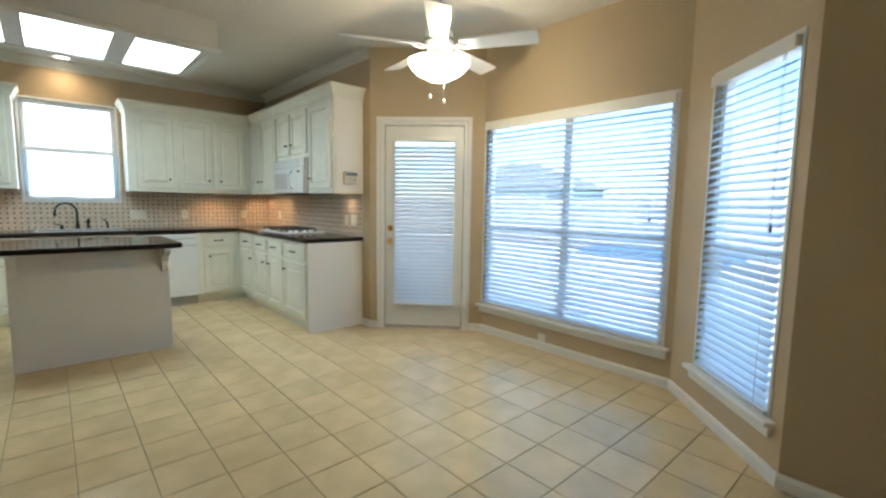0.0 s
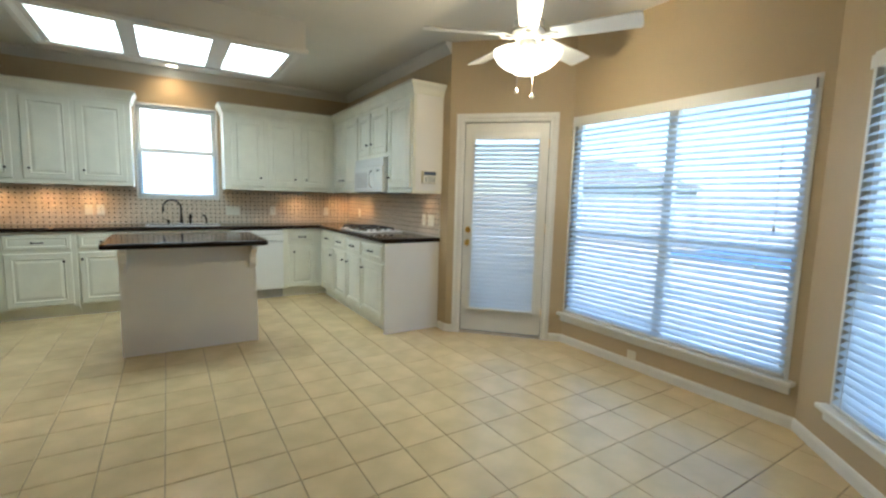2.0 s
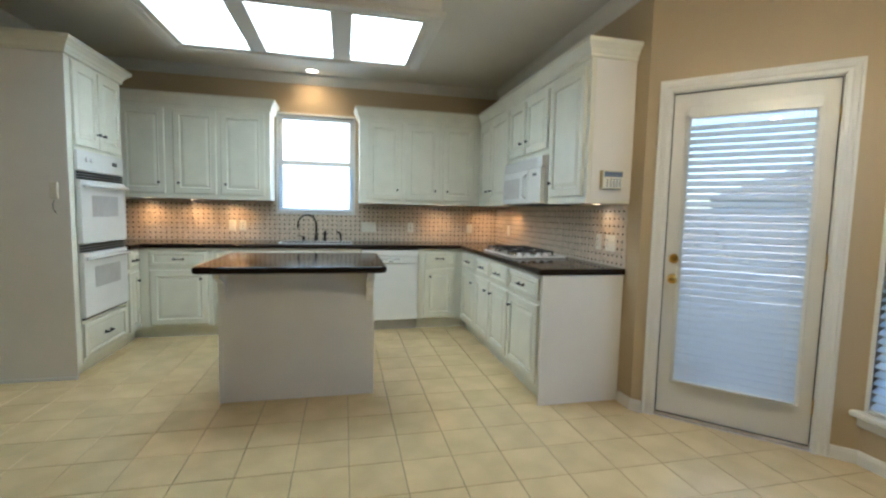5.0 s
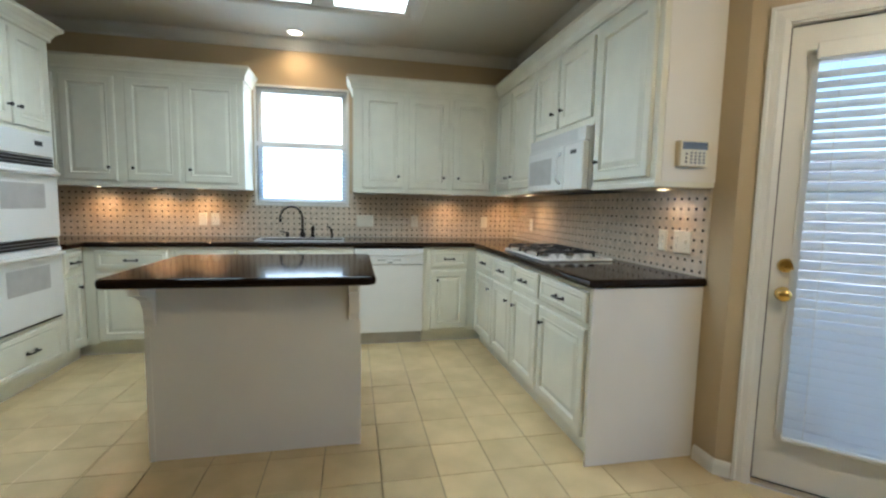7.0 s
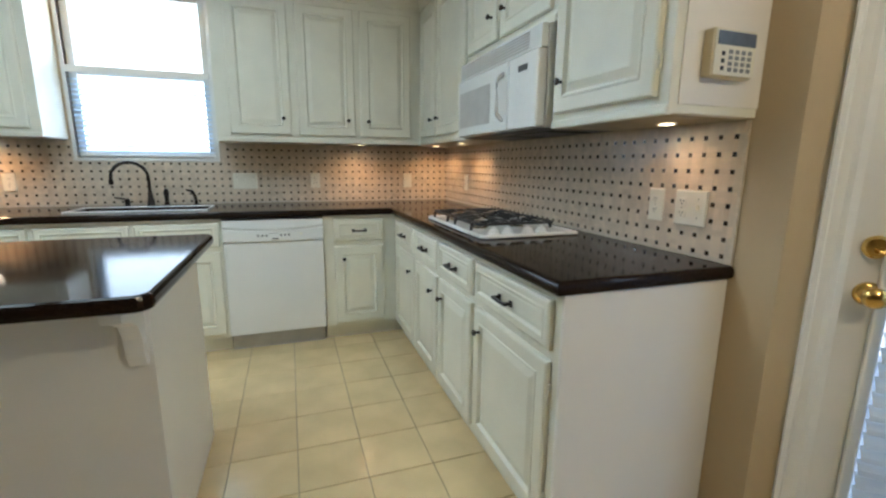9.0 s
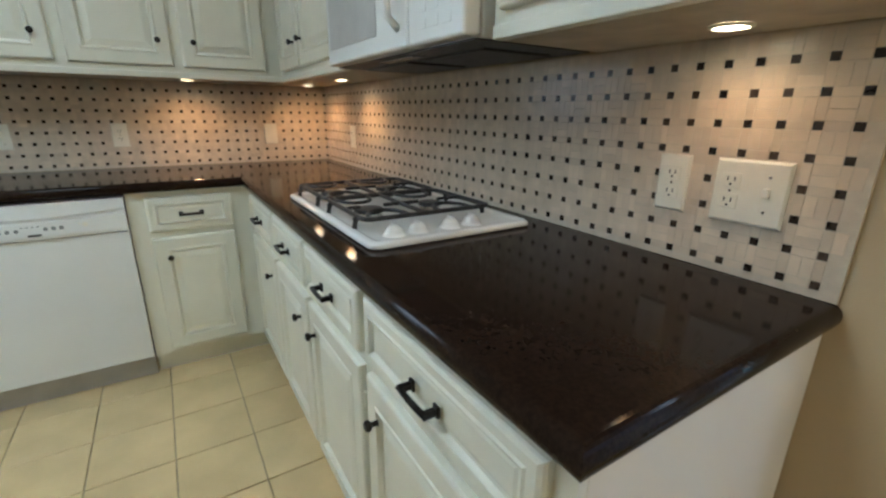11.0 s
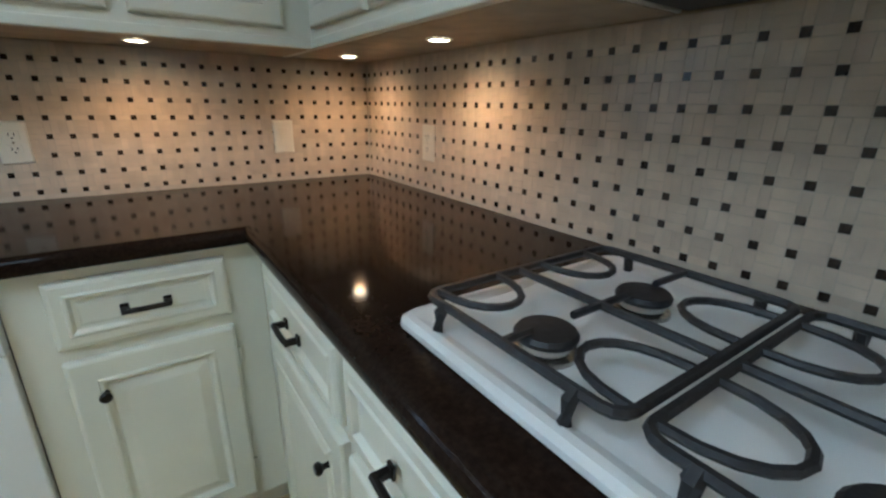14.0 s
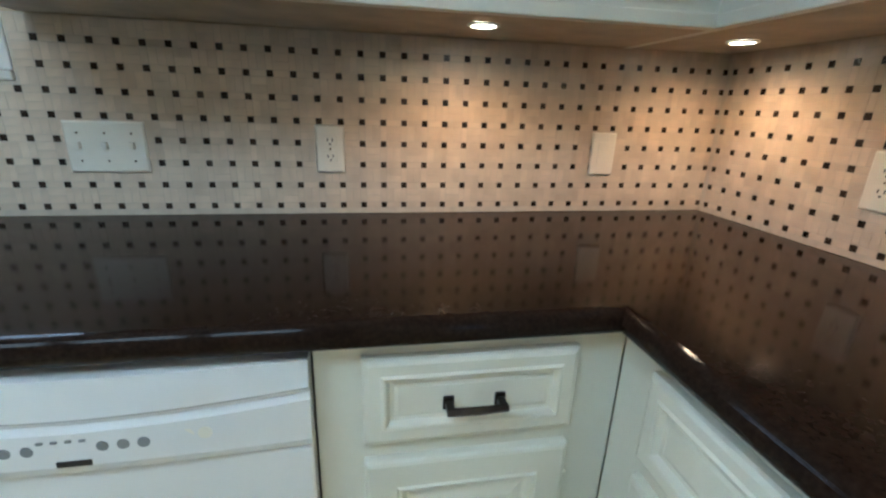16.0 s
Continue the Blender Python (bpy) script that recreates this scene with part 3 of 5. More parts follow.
def countertop():
    """One U-shaped slab with the sink cut out, and a rounded edge along its front."""
    e = thing("countertop", pose(0, 0, 0), "polished dark brown granite countertop with rounded edge", "countertop")
    rad = 0.02
    xs = [LEFT_X + 0.002, -0.40 - rad, 0.81, 1.50, 2.662 + rad, RANGE_X - 0.002]
    ys = [4.236 + rad, 6.018, FRONT_Y + rad, 6.385, 6.655, SINK_Y - 0.002]
    bm = bmesh.new()
    vs = {}

    def v(i, j):
        if (i, j) not in vs:
            vs[i, j] = bm.verts.new((xs[i], ys[j], COUNTER))
        return vs[i, j]

    for i in range(5):
        for j in range(5):
            x, y = (xs[i] + xs[i + 1]) / 2, (ys[j] + ys[j + 1]) / 2
            inside_ = y > ys[2] or x > xs[4] or (x < xs[1] and y > ys[1])
            hole = xs[2] < x < xs[3] and ys[3] < y < ys[4]
            if inside_ and not hole:
                bm.faces.new((v(i, j), v(i + 1, j), v(i + 1, j + 1), v(i, j + 1)))
    ret = bmesh.ops.extrude_face_region(bm, geom=bm.faces[:])
    bmesh.ops.translate(bm, verts=[g for g in ret["geom"] if isinstance(g, bmesh.types.BMVert)], vec=(0, 0, -SLAB))
    part("slab", bm, M_STONE, e)
    prof = [(0, 0)] + [(rad * math.sin(math.radians(q)) ** 0.8, -SLAB / 2 + SLAB / 2 * math.cos(math.radians(q))) for q in range(12, 180, 12)] + [(0, -SLAB)]
    path = [(xs[1], 6.018, COUNTER), (xs[1], ys[2], COUNTER), (xs[4], ys[2], COUNTER), (xs[4], ys[0], COUNTER), (xs[5], ys[0], COUNTER)]
    part("rounded_edge", sweep(prof, path), M_STONE, e)


countertop()


def kitchen_sink():
    e = thing("kitchen_sink", pose(1.155, 6.52, 0), "white sink with a raised rim in the dark counter", "sink")
    w, d, t = 0.36, 0.145, 0.016
    bm = bmesh.new()
    steps = [(w, d, COUNTER - SLAB - 0.001), (w - 0.012, d - 0.012, COUNTER - SLAB - 0.001), (w - 0.03, d - 0.02, 0.72), (w - 0.06, d - 0.05, 0.70)]
    loops = [[bm.verts.new((sx * a, sy * b, z)) for sx, sy in ((-1, -1), (1, -1), (1, 1), (-1, 1))] for a, b, z in steps]
    for a, b in zip(loops, loops[1:]):
        for k in range(4):
            bm.faces.new((a[k], a[(k + 1) % 4], b[(k + 1) % 4], b[k]))
    bm.faces.new(loops[-1])
    part("basin", bm, M_PORCELAIN, e)
    rim = box(-w - 0.004, -d - 0.012, COUNTER + 0.0005, w + 0.004, -d + 0.006, COUNTER + 0.009, 0.003)
    box(-w - 0.004, d - 0.008, COUNTER + 0.0005, w + 0.004, d + 0.006, COUNTER + 0.009, 0.003, bm=rim)
    box(-w - 0.012, -d - 0.012, COUNTER + 0.0005, -w - 0.0045, d + 0.006, COUNTER + 0.009, 0.003, bm=rim)
    box(w + 0.0045, -d - 0.012, COUNTER + 0.0005, w + 0.012, d + 0.006, COUNTER + 0.009, 0.003, bm=rim)
    part("rim", rim, M_PORCELAIN, e, "raised white rim")
    part("drain", lathe([(0.04, 0), (0.042, 0.004), (0.02, 0.003)], 16, pose(0, 0, 0.7005)), M_CHROME, e)


kitchen_sink()


def faucet():
    z = COUNTER
    e = thing("kitchen_faucet", pose(1.135, 6.745, z), "tall dark bronze gooseneck kitchen faucet", "faucet")
    part("base", lathe([(0.028, 0.0), (0.028, 0.008), (0.022, 0.014), (0.019, 0.05), (0.016, 0.06), (0.0135, 0.10)], 20), M_BRONZE, e, smooth=True)
    a = math.radians(205)
    pts = [(0, 0, 0.09), (0, 0, 0.17)]
    for k in range(13):
        b = math.pi * k / 12
        r = 0.102
        o = r - r * math.cos(b)
        pts.append((math.cos(a) * o, math.sin(a) * o, 0.19 + r * math.sin(b)))
    o = 0.204
    pts += [(math.cos(a) * o, math.sin(a) * o, 0.165)]
    part("spout", tube(pts, 0.0105, 12), M_BRONZE, e, smooth=True)
    part("spout_tip", tube([(math.cos(a) * o, math.sin(a) * o, 0.178), (math.cos(a) * o, math.sin(a) * o, 0.15)], 0.0135, 12), M_BRONZE, e)
    h = thing("faucet_handle", pose(1.0, 6.745, z), "dark bronze single lever faucet handle", "faucet handle")
    part("base", lathe([(0.022, 0.0), (0.022, 0.006), (0.016, 0.012), (0.015, 0.045), (0.01, 0.055)], 16), M_BRONZE, h)
    part("lever", tube([(0, 0, 0.045), (-0.03, -0.01, 0.056), (-0.065, -0.02, 0.062)], [0.007, 0.006, 0.005], 8), M_BRONZE, h)
    s = thing("side_sprayer", pose(1.228, 6.745, z), "dark bronze side sprayer beside the faucet", "sprayer")
    part("holder", lathe([(0.024, 0.0), (0.024, 0.006), (0.016, 0.012), (0.015, 0.03)], 16), M_BRONZE, s)
    part("sprayer_head", tube([(0, 0, 0.028), (0, 0, 0.06), (0.002, -0.006, 0.09), (0.006, -0.022, 0.115)], [0.012, 0.014, 0.018, 0.010], 10), M_BRONZE, s)
    p = thing("soap_dispenser", pose(1.405, 6.745, z), "dark bronze soap dispenser with bent spout", "soap dispenser")
    part("base", lathe([(0.021, 0.0), (0.021, 0.006), (0.012, 0.012), (0.010, 0.03)], 16), M_BRONZE, p)
    part("pump", tube([(0, 0, 0.025), (-0.006, -0.002, 0.07), (-0.018, -0.008, 0.10), (-0.05, -0.03, 0.112)], [0.010, 0.011, 0.011, 0.006], 10), M_BRONZE, p)


faucet()


# ---------------------------------------------------------------- upper cabinets
UP_B, UP_T = 1.351, 2.315
TOPMOULD = [(0, 0), (0.010, 0), (0.014, 0.006), (0.014, 0.024), (0.018, 0.030), (0.026, 0.052), (0.042, 0.074), (0.050, 0.082), (0.054, 0.088), (0.055, 0.110), (0, 0.110)]


def upper_cabinet(name, m, w, depth, z0, z1, fronts, label, mould=(True, True, True)):
    """mould: left return, front, right return of the top moulding; fronts: (x0, x1, knob side)."""
    e = thing(name, m, label, "cabinet", "wall cabinets")
    part("body", box(0, 0, z0, w, depth, z1, 0.002), M_CAB, e)
    part("underside", box(0.004, 0.022, z0 - 0.0035, w - 0.004, depth - 0.012, z0 - 0.0005), M_WOOD, e, "bare tan underside")
    part("light_rail", box(0.0015, -0.006, z0 - 0.004, w - 0.0015, 0.02, z0 + 0.022, 0.003), M_CAB, e)
    for x0, x1, side in fronts:
        kx = x0 + 0.05 if side == "l" else x1 - 0.05
        door(x0, x1, z0 + 0.045, z1 - 0.09, e, knob_at=(kx, z0 + 0.15), hinge=(x1 + 0.004 if side == "l" else x0 - 0.004))
    path = [(w, depth, 0), (w, 0, 0), (0, 0, 0), (0, depth, 0)]
    lo, hi = (0 if mould[2] else 1), (4 if mould[0] else 3)
    path = [(x, y, z1 - 0.050) for x, y, _ in path[lo:hi]][::-1]
    part("crown_moulding", sweep([(o + 0.0005, u) for o, u in TOPMOULD], path), M_CAB, e)
    return e


UY = 6.54
UX = 2.967
ud = SINK_Y - UY - 0.002
upper_cabinet("wall_cabinet", pose(LEFT_X + 0.002, UY, 0), 1.885, ud, UP_B, UP_T, [(0.06, 0.48, "l"), (0.52, 0.908, "r"), (0.985, 1.375, "l"), (1.415, 1.835, "l")], "cream raised-panel wall cabinets beside the sink window", mould=(False, True, True))
upper_cabinet("wall_cabinet", pose(1.60, UY, 0), UX - 1.60 - 0.001, ud, UP_B, UP_T, [(0.085, 0.46, "r"), (0.505, 0.885, "r"), (0.925, 1.285, "l")], "cream raised-panel wall cabinets between window and corner", mould=(True, True, False))
URUN = lambda y: pose(UX, y, 0, 0, 0, -90)
udr = RANGE_X - UX - 0.002
upper_cabinet("wall_cabinet", URUN(SINK_Y - 0.002), SINK_Y - 0.002 - 5.61, udr, UP_B, UP_T, [(0.36, 0.705, "r"), (0.735, 1.22, "l")], "cream corner wall cabinet with paired doors", mould=(False, True, False))
over = upper_cabinet("wall_cabinet", URUN(5.609), 0.824, udr, 1.728, UP_T, [(0.012, 0.36, "r"), (0.395, 0.80, "l")], "short cream wall cabinet above the microwave", mould=(False, True, False))
endcab = upper_cabinet("wall_cabinet", URUN(4.784), 0.545, udr, UP_B, UP_T, [(0.03, 0.505, "l")], "cream wall cabinet at the end, with white side", mould=(False, True, True))
part("side_panel", box(0.5455, 0.03, UP_B + 0.024, 0.5485, udr, UP_T - 0.02), M_PANEL, endcab, "plain white side panel")


# ---------------------------------------------------------------- double oven tower, facing east
def oven_tower():
    m = pose(-0.44, 5.25, 0, 0, 0, 90)
    e = thing("oven_cabinet", m, "tall white cabinet housing a double wall oven", "cabinet")
    w, dp = 0.763, 0.745
    bm = box(0, 0, 0.09, 0.06, dp, 2.345, 0.002)
    box(w - 0.046, 0, 0.09, w, dp, 2.345, bm=bm)
    box(0.07, 0, 0.09, w - 0.046, dp, 0.41, bm=bm)
    box(0.07, 0, 1.66, w - 0.046, dp, 2.345, bm=bm)
    box(0.07, 0.6, 0.41, w - 0.046, dp, 1.66, bm=bm)
    part("body", bm, M_CAB, e)
    part("toe_kick", box(0.02, 0.05, 0, w, dp, 0.0895), M_CAB, e)
    part("side_panel", box(-0.006, 0.0, 0.0, -0.0005, dp, 2.34), M_PANEL, e, "plain white side panel")
    part("shoe_trim", box(-0.018, 0.0, 0.0, -0.0065, dp, 0.022, 0.004), M_TRIM, e)
    d = door(0.075, w - 0.06, 0.13, 0.385, e, drawer=True)
    door(0.06, 0.375, 1.69, 2.27, e, knob_at=(0.345, 1.80), hinge=0.055)
    door(0.395, w - 0.045, 1.69, 2.27, e, knob_at=(0.425, 1.80))
    part("crown_moulding", sweep([(o * 1.3 + 0.0005, u) for o, u in TOPMOULD], [(0 - 0.006, dp, 2.295), (-0.006, 0, 2.295), (w, 0, 2.295), (w, dp, 2.295)]), M_CAB, e)
    o = thing("double_wall_oven", m, "white built-in double wall oven", "oven")
    x0, x1 = 0.072, w - 0.048
    part("housing", box(x0, 0.0, 0.412, x1, 0.55, 1.658), M_APPL, o)
    part("control_panel", box(x0 - 0.01, -0.022, 1.513, x1 + 0.01, -0.001, 1.658, 0.004), M_APPL, o)
    part("clock_display", box(x1 - 0.17, -0.0245, 1.58, x1 - 0.10, -0.0225, 1.61), M_BLACK, o)
    for k in range(2):
        part("dial", lathe([(0.019, 0), (0.017, 0.014), (0.010, 0.016)], 16, pose(x0 + 0.10 + 0.06 * k, -0.0225, 1.595, 90)), M_APPL, o)
    for z0, z1 in ((0.977, 1.444), (0.43, 0.908)):
        dd = part("oven_door", box(x0 - 0.008, -0.035, z0, x1 + 0.008, -0.001, z1, 0.006), M_APPL, o)
        hz = z1 - 0.04
        part("door_window", box(x0 + 0.13, -0.0375, hz - 0.23, x1 - 0.13, -0.0355, hz - 0.07, 0.0008, 1), M_LGREY, dd)
        bm = tube([(x0 + 0.015, -0.04, hz), (x0 + 0.03, -0.066, hz), (x1 - 0.03, -0.066, hz), (x1 - 0.015, -0.04, hz)], 0.014, 10)
        part("handle", bm, M_APPL, dd, smooth=True)
    for zc in (1.479, 0.943):
        for k in range(3):
            part("vent_slat", box(x0 + 0.005, -0.024, zc - 0.028 + 0.02 * k, x1 - 0.005, -0.001, zc - 0.015 + 0.02 * k, 0.002), M_BLACK, o, "black vent slat")
    part("trim_strip", box(x0, -0.02, 0.414, x1, -0.001, 0.424), M_BLACK, o)


oven_tower()


def cover_plate(m, w, h, kind, label):
    e = thing("outlet_plate" if kind != "switch" else "switch_plate", m, label, "outlet" if kind != "switch" else "switch", "wall plates")
    part("plate", rings(w, h, [(0, 0), (0, -0.003), (0.004, -0.0062), (0.006, -0.0064)], pose(-w / 2, -0.0005, -h / 2)), M_PLATE, e)
    gangs = max(1, round(w / 0.062)) if kind == "switch" else 1
    if kind in ("outlet", "mixed"):
        ox = -w / 4 if kind == "mixed" else 0
        for s in (-1, 1):
            r = part("receptacle", box(ox - 0.0165, -0.0085, s * 0.0195 - 0.0135, ox + 0.0165, -0.006, s * 0.0195 + 0.0135, 0.0015, 1), M_PLATE, e)
            for dx in (-0.006, 0.006):
                part("slot", box(ox + dx - 0.0011, -0.0092, s * 0.0195 - 0.001, ox + dx + 0.0011, -0.0084, s * 0.0195 + 0.007), M_BLACK, r)
            part("slot", box(ox - 0.002, -0.0092, s * 0.0195 - 0.009, ox + 0.002, -0.0084, s * 0.0195 - 0.005), M_BLACK, r)
        part("screw", lathe([(0.003, 0), (0.0025, 0.0012)], 8, pose(ox, -0.0063, 0, 90)), M_CHROME, e)
    if kind in ("switch", "mixed"):
        xs = [w / 4] if kind == "mixed" else [(-0.5 + (k + 0.5) / gangs) * w for k in range(gangs)]
        for x in xs:
            part("toggle", box(x - 0.005, -0.017, -0.004, x + 0.005, -0.006, 0.012, 0.002), M_PLATE, e)
            for s in (-1, 1):
                part("screw", lathe([(0.003, 0), (0.0025, 0.0012)], 8, pose(x, -0.0063, s * 0.031, 90)), M_CHROME, e)
    if kind == "blank":
        part("rocker", box(-0.017, -0.0085, -0.033, 0.017, -0.006, 0.033, 0.0015, 1), M_PLATE, e)
    return e


TF = 0.0084   # how far the mosaic stands off the wall
NW = lambda x, z: pose(x, SINK_Y - TF, z)
RW = lambda y, z: pose(RANGE_X - TF, y, z, 0, 0, -90)
cover_plate(NW(0.243, 1.076), 0.070, 0.115, "switch", "ivory single switch plate on the mosaic")
cover_plate(NW(0.349, 1.076), 0.070, 0.115, "outlet", "ivory outlet plate on the mosaic")
cover_plate(NW(1.717, 1.077), 0.166, 0.115, "switch", "wide ivory triple switch plate on the mosaic")
cover_plate(NW(2.212, 1.08), 0.070, 0.115, "outlet", "ivory duplex outlet on the mosaic")
cover_plate(NW(2.943, 1.077), 0.070, 0.115, "blank", "ivory rocker plate near the mosaic corner")
cover_plate(RW(6.388, 1.077), 0.070, 0.115, "outlet", "ivory outlet on the mosaic behind the cooktop")
cover_plate(RW(4.556, 1.077), 0.066, 0.115, "outlet", "ivory duplex outlet near the counter's end")
cover_plate(RW(4.41, 1.077), 0.124, 0.117, "mixed", "double ivory plate with outlet and switch")
cover_plate(run_matrix(P_B, P_C) @ pose(0.74, 0, 0.105), 0.075, 0.07, "blank2", "low ivory plate above the bay baseboard")
jack = cover_plate(pose(-0.53, 5.243, 1.36), 0.05, 0.115, "blank", "ivory telephone plate on the tall cabinet side")
part("hook", tube([(0, -0.006, -0.07), (0, -0.02, -0.09), (0.0, -0.022, -0.13), (0.012, -0.01, -0.16)], 0.003, 6), M_BRONZE, jack, "bent dark hook")


def keypad():
    e = thing("alarm_keypad", pose(3.132, 4.2352, 1.502), "beige alarm keypad with grey display on the cabinet side", "keypad")
    w, h = 0.15, 0.118
    part("housing", box(-w / 2, -0.032, -h / 2, w / 2, -0.0005, h / 2, 0.005), M_BEIGE, e)
    part("face_plate", box(-w / 2 + 0.006, -0.034, -h / 2 + 0.004, w / 2 - 0.002, -0.0325, h / 2 - 0.004), M_PLATE, e)
    part("display", box(-w / 2 + 0.012, -0.0355, 0.018, w / 2 - 0.006, -0.0342, h / 2 - 0.008), M_LCD, e, "grey blue display")
    for r in range(4):
        for c in range(4):
            part("key", box(-0.022 + c * 0.022, -0.0365, -0.046 + r * 0.0145, -0.008 + c * 0.022, -0.0342, -0.036 + r * 0.0145, 0.001, 1), M_GREY, e)
    for r in range(3):
        part("side_key", box(-0.046, -0.0362, -0.044 + r * 0.018, -0.036, -0.0342, -0.034 + r * 0.018), M_BLACK, e)


keypad()


# ---------------------------------------------------------------- microwave
def microwave():
    m = pose(2.915, 5.60, 1.349, 0, 0, -90)
    e = thing("microwave", m, "white over-range microwave with vent grille", "microwave")
    w, h, d = 0.806, 0.374, RANGE_X - 2.915 - TF - 0.002
    part("body", box(0, 0.03, 0.004, w, d, h, 0.004), M_APPL, e)
    part("underside", box(0.01, 0.02, 0.0, w - 0.01, d - 0.01, 0.0035), M_DARK, e, "dark grease filter underside")
    for k in range(2):
        part("grease_filter", box(0.06 + 0.36 * k, 0.10, -0.006, 0.36 + 0.36 * k, d - 0.06, -0.0005, 0.002, 1), M_DARK, e, "dark mesh grease filter")
    part("lamp_lens", box(0.3, 0.04, -0.004, 0.5, 0.08, -0.0005, 0.001, 1), M_GREY, e)
    top = part("vent_grille", box(0.002, 0.0, h - 0.085, w - 0.002, 0.0295, h - 0.002, 0.004), M_APPL, e)
    for k in range(6):
        part("vent_slat", box(0.02, -0.004, h - 0.072 + k * 0.011, w - 0.09, 0.001, h - 0.069 + k * 0.011), M_LGREY, top)
    dr_ = part("microwave_door", box(0.002, -0.012, 0.006, 0.57, 0.0295, h - 0.088, 0.008, 3), M_APPL, e)
    part("door_window", box(0.035, -0.0145, 0.05, 0.40, -0.0125, h - 0.15, 0.001, 1), M_LGREY, dr_)
    part("handle", tube([(0.525, -0.01, 0.05), (0.525, -0.04, 0.075), (0.525, -0.044, 0.145), (0.525, -0.04, 0.215), (0.525, -0.01, 0.24)], 0.010, 8), M_APPL, dr_, smooth=True)
    part("control_panel", box(0.574, -0.012, 0.006, w - 0.002, 0.0295, h - 0.088, 0.008, 3), M_APPL, e)
    part("clock_display", box(0.66, -0.0145, 0.222, 0.73, -0.0125, 0.245), M_BLACK, e)
    for r in range(5):
        for c in range(3):
            part("button", box(0.625 + c * 0.05, -0.0137, 0.035 + r * 0.033, 0.66 + c * 0.05, -0.0125, 0.055 + r * 0.033), M_APPL, e)


microwave()


# ---------------------------------------------------------------- dishwasher
def dishwasher():
    e = thing("dishwasher", pose(1.614, FACE_Y, 0), "white built-in dishwasher under the counter", "dishwasher")
    w = 0.600
    part("tub", box(0.006, 0.03, 0.105, w - 0.006, ds, 0.868), M_BLACK, e)
    part("dishwasher_door", box(0.002, -0.028, 0.115, w - 0.002, 0.0295, 0.718, 0.004), M_APPL, e)
    # control panel with a shallow bow and a finger recess
    bm = bmesh.new()
    n = 16
    prof = [(0.0295, 0.722), (-0.028, 0.722), (-0.032, 0.735), (-0.030, 0.80), (-0.020, 0.806), (-0.022, 0.812), (-0.030, 0.820), (-0.024, 0.858), (0.0295, 0.862)]
    loops = []
    for i in range(n + 1):
        t_ = i / n
        bow = math.sin(math.pi * t_)
        loops.append([bm.verts.new((0.002 + (w - 0.004) * t_, y - (0.010 * bow if y < 0 else 0), z - (0.016 * bow if 0.79 < z < 0.83 else 0))) for y, z in prof])
    for a, b in zip(loops, loops[1:]):
        for j in range(len(prof)):
            k = (j + 1) % len(prof)
            bm.faces.new((a[j], a[k], b[k], b[j]))
    bm.faces.new(loops[0][::-1])
    bm.faces.new(loops[-1])
    cp = part("control_panel", bm, M_APPL, e)
    for x in (0.205, 0.23, 0.255, 0.340, 0.364, 0.388):
        part("button", lathe([(0.0085, 0), (0.007, 0.003)], 12, pose(x, -0.0385, 0.762, 90)), M_GREY, cp)
    for x in (0.418, 0.440, 0.462):
        part("button", lathe([(0.010, 0), (0.009, 0.0015)], 12, pose(x, -0.0365, 0.766, 90)), M_PLATE, cp)
    part("name_plate", box(0.285, -0.0435, 0.736, 0.325, -0.039, 0.744), M_BLACK, cp, "small dark badge bar")
    for k in range(4):
        part("mark", box(0.268 + 0.016 * k, -0.0425, 0.772, 0.275 + 0.016 * k, -0.039, 0.775), M_GREY, cp)
    part("toe_kick", box(0.006, 0.035, 0.0, w - 0.006, 0.05, 0.1045), M_LGREY, e, "light grey toe kick")
    # Black strips stand in for the shade in the gaps at either side.
    part("gap_shade", box(w - 0.0075, 0.010, 0.105, w + 0.0035, 0.02, 0.868), M_BLACK, e)
    part("gap_shade", box(-0.003, 0.010, 0.105, 0.0055, 0.02, 0.868), M_BLACK, e)


dishwasher()


# ---------------------------------------------------------------- cooktop
def rounded(w, d, r, n=6):
    pts = []
    for cx, cy, a0 in ((w - r, d - r, 0), (r, d - r, 90), (r, r, 180), (w - r, r, 270)):
        pts += [(cx + r * math.cos(math.radians(a0 + 90 * k / n)), cy + r * math.sin(math.radians(a0 + 90 * k / n))) for k in range(n + 1)]
    return pts


def loft(loops, bm=None):
    bm = bm or bmesh.new()
    vv = [[bm.verts.new(p) for p in lp] for lp in loops]
    n = len(vv[0])
    for a, b in zip(vv, vv[1:]):
        for k in range(n):
            bm.faces.new((a[k], a[(k + 1) % n], b[(k + 1) % n], b[k]))
    bm.faces.new(vv[0][::-1])
    bm.faces.new(vv[-1])
    return bm


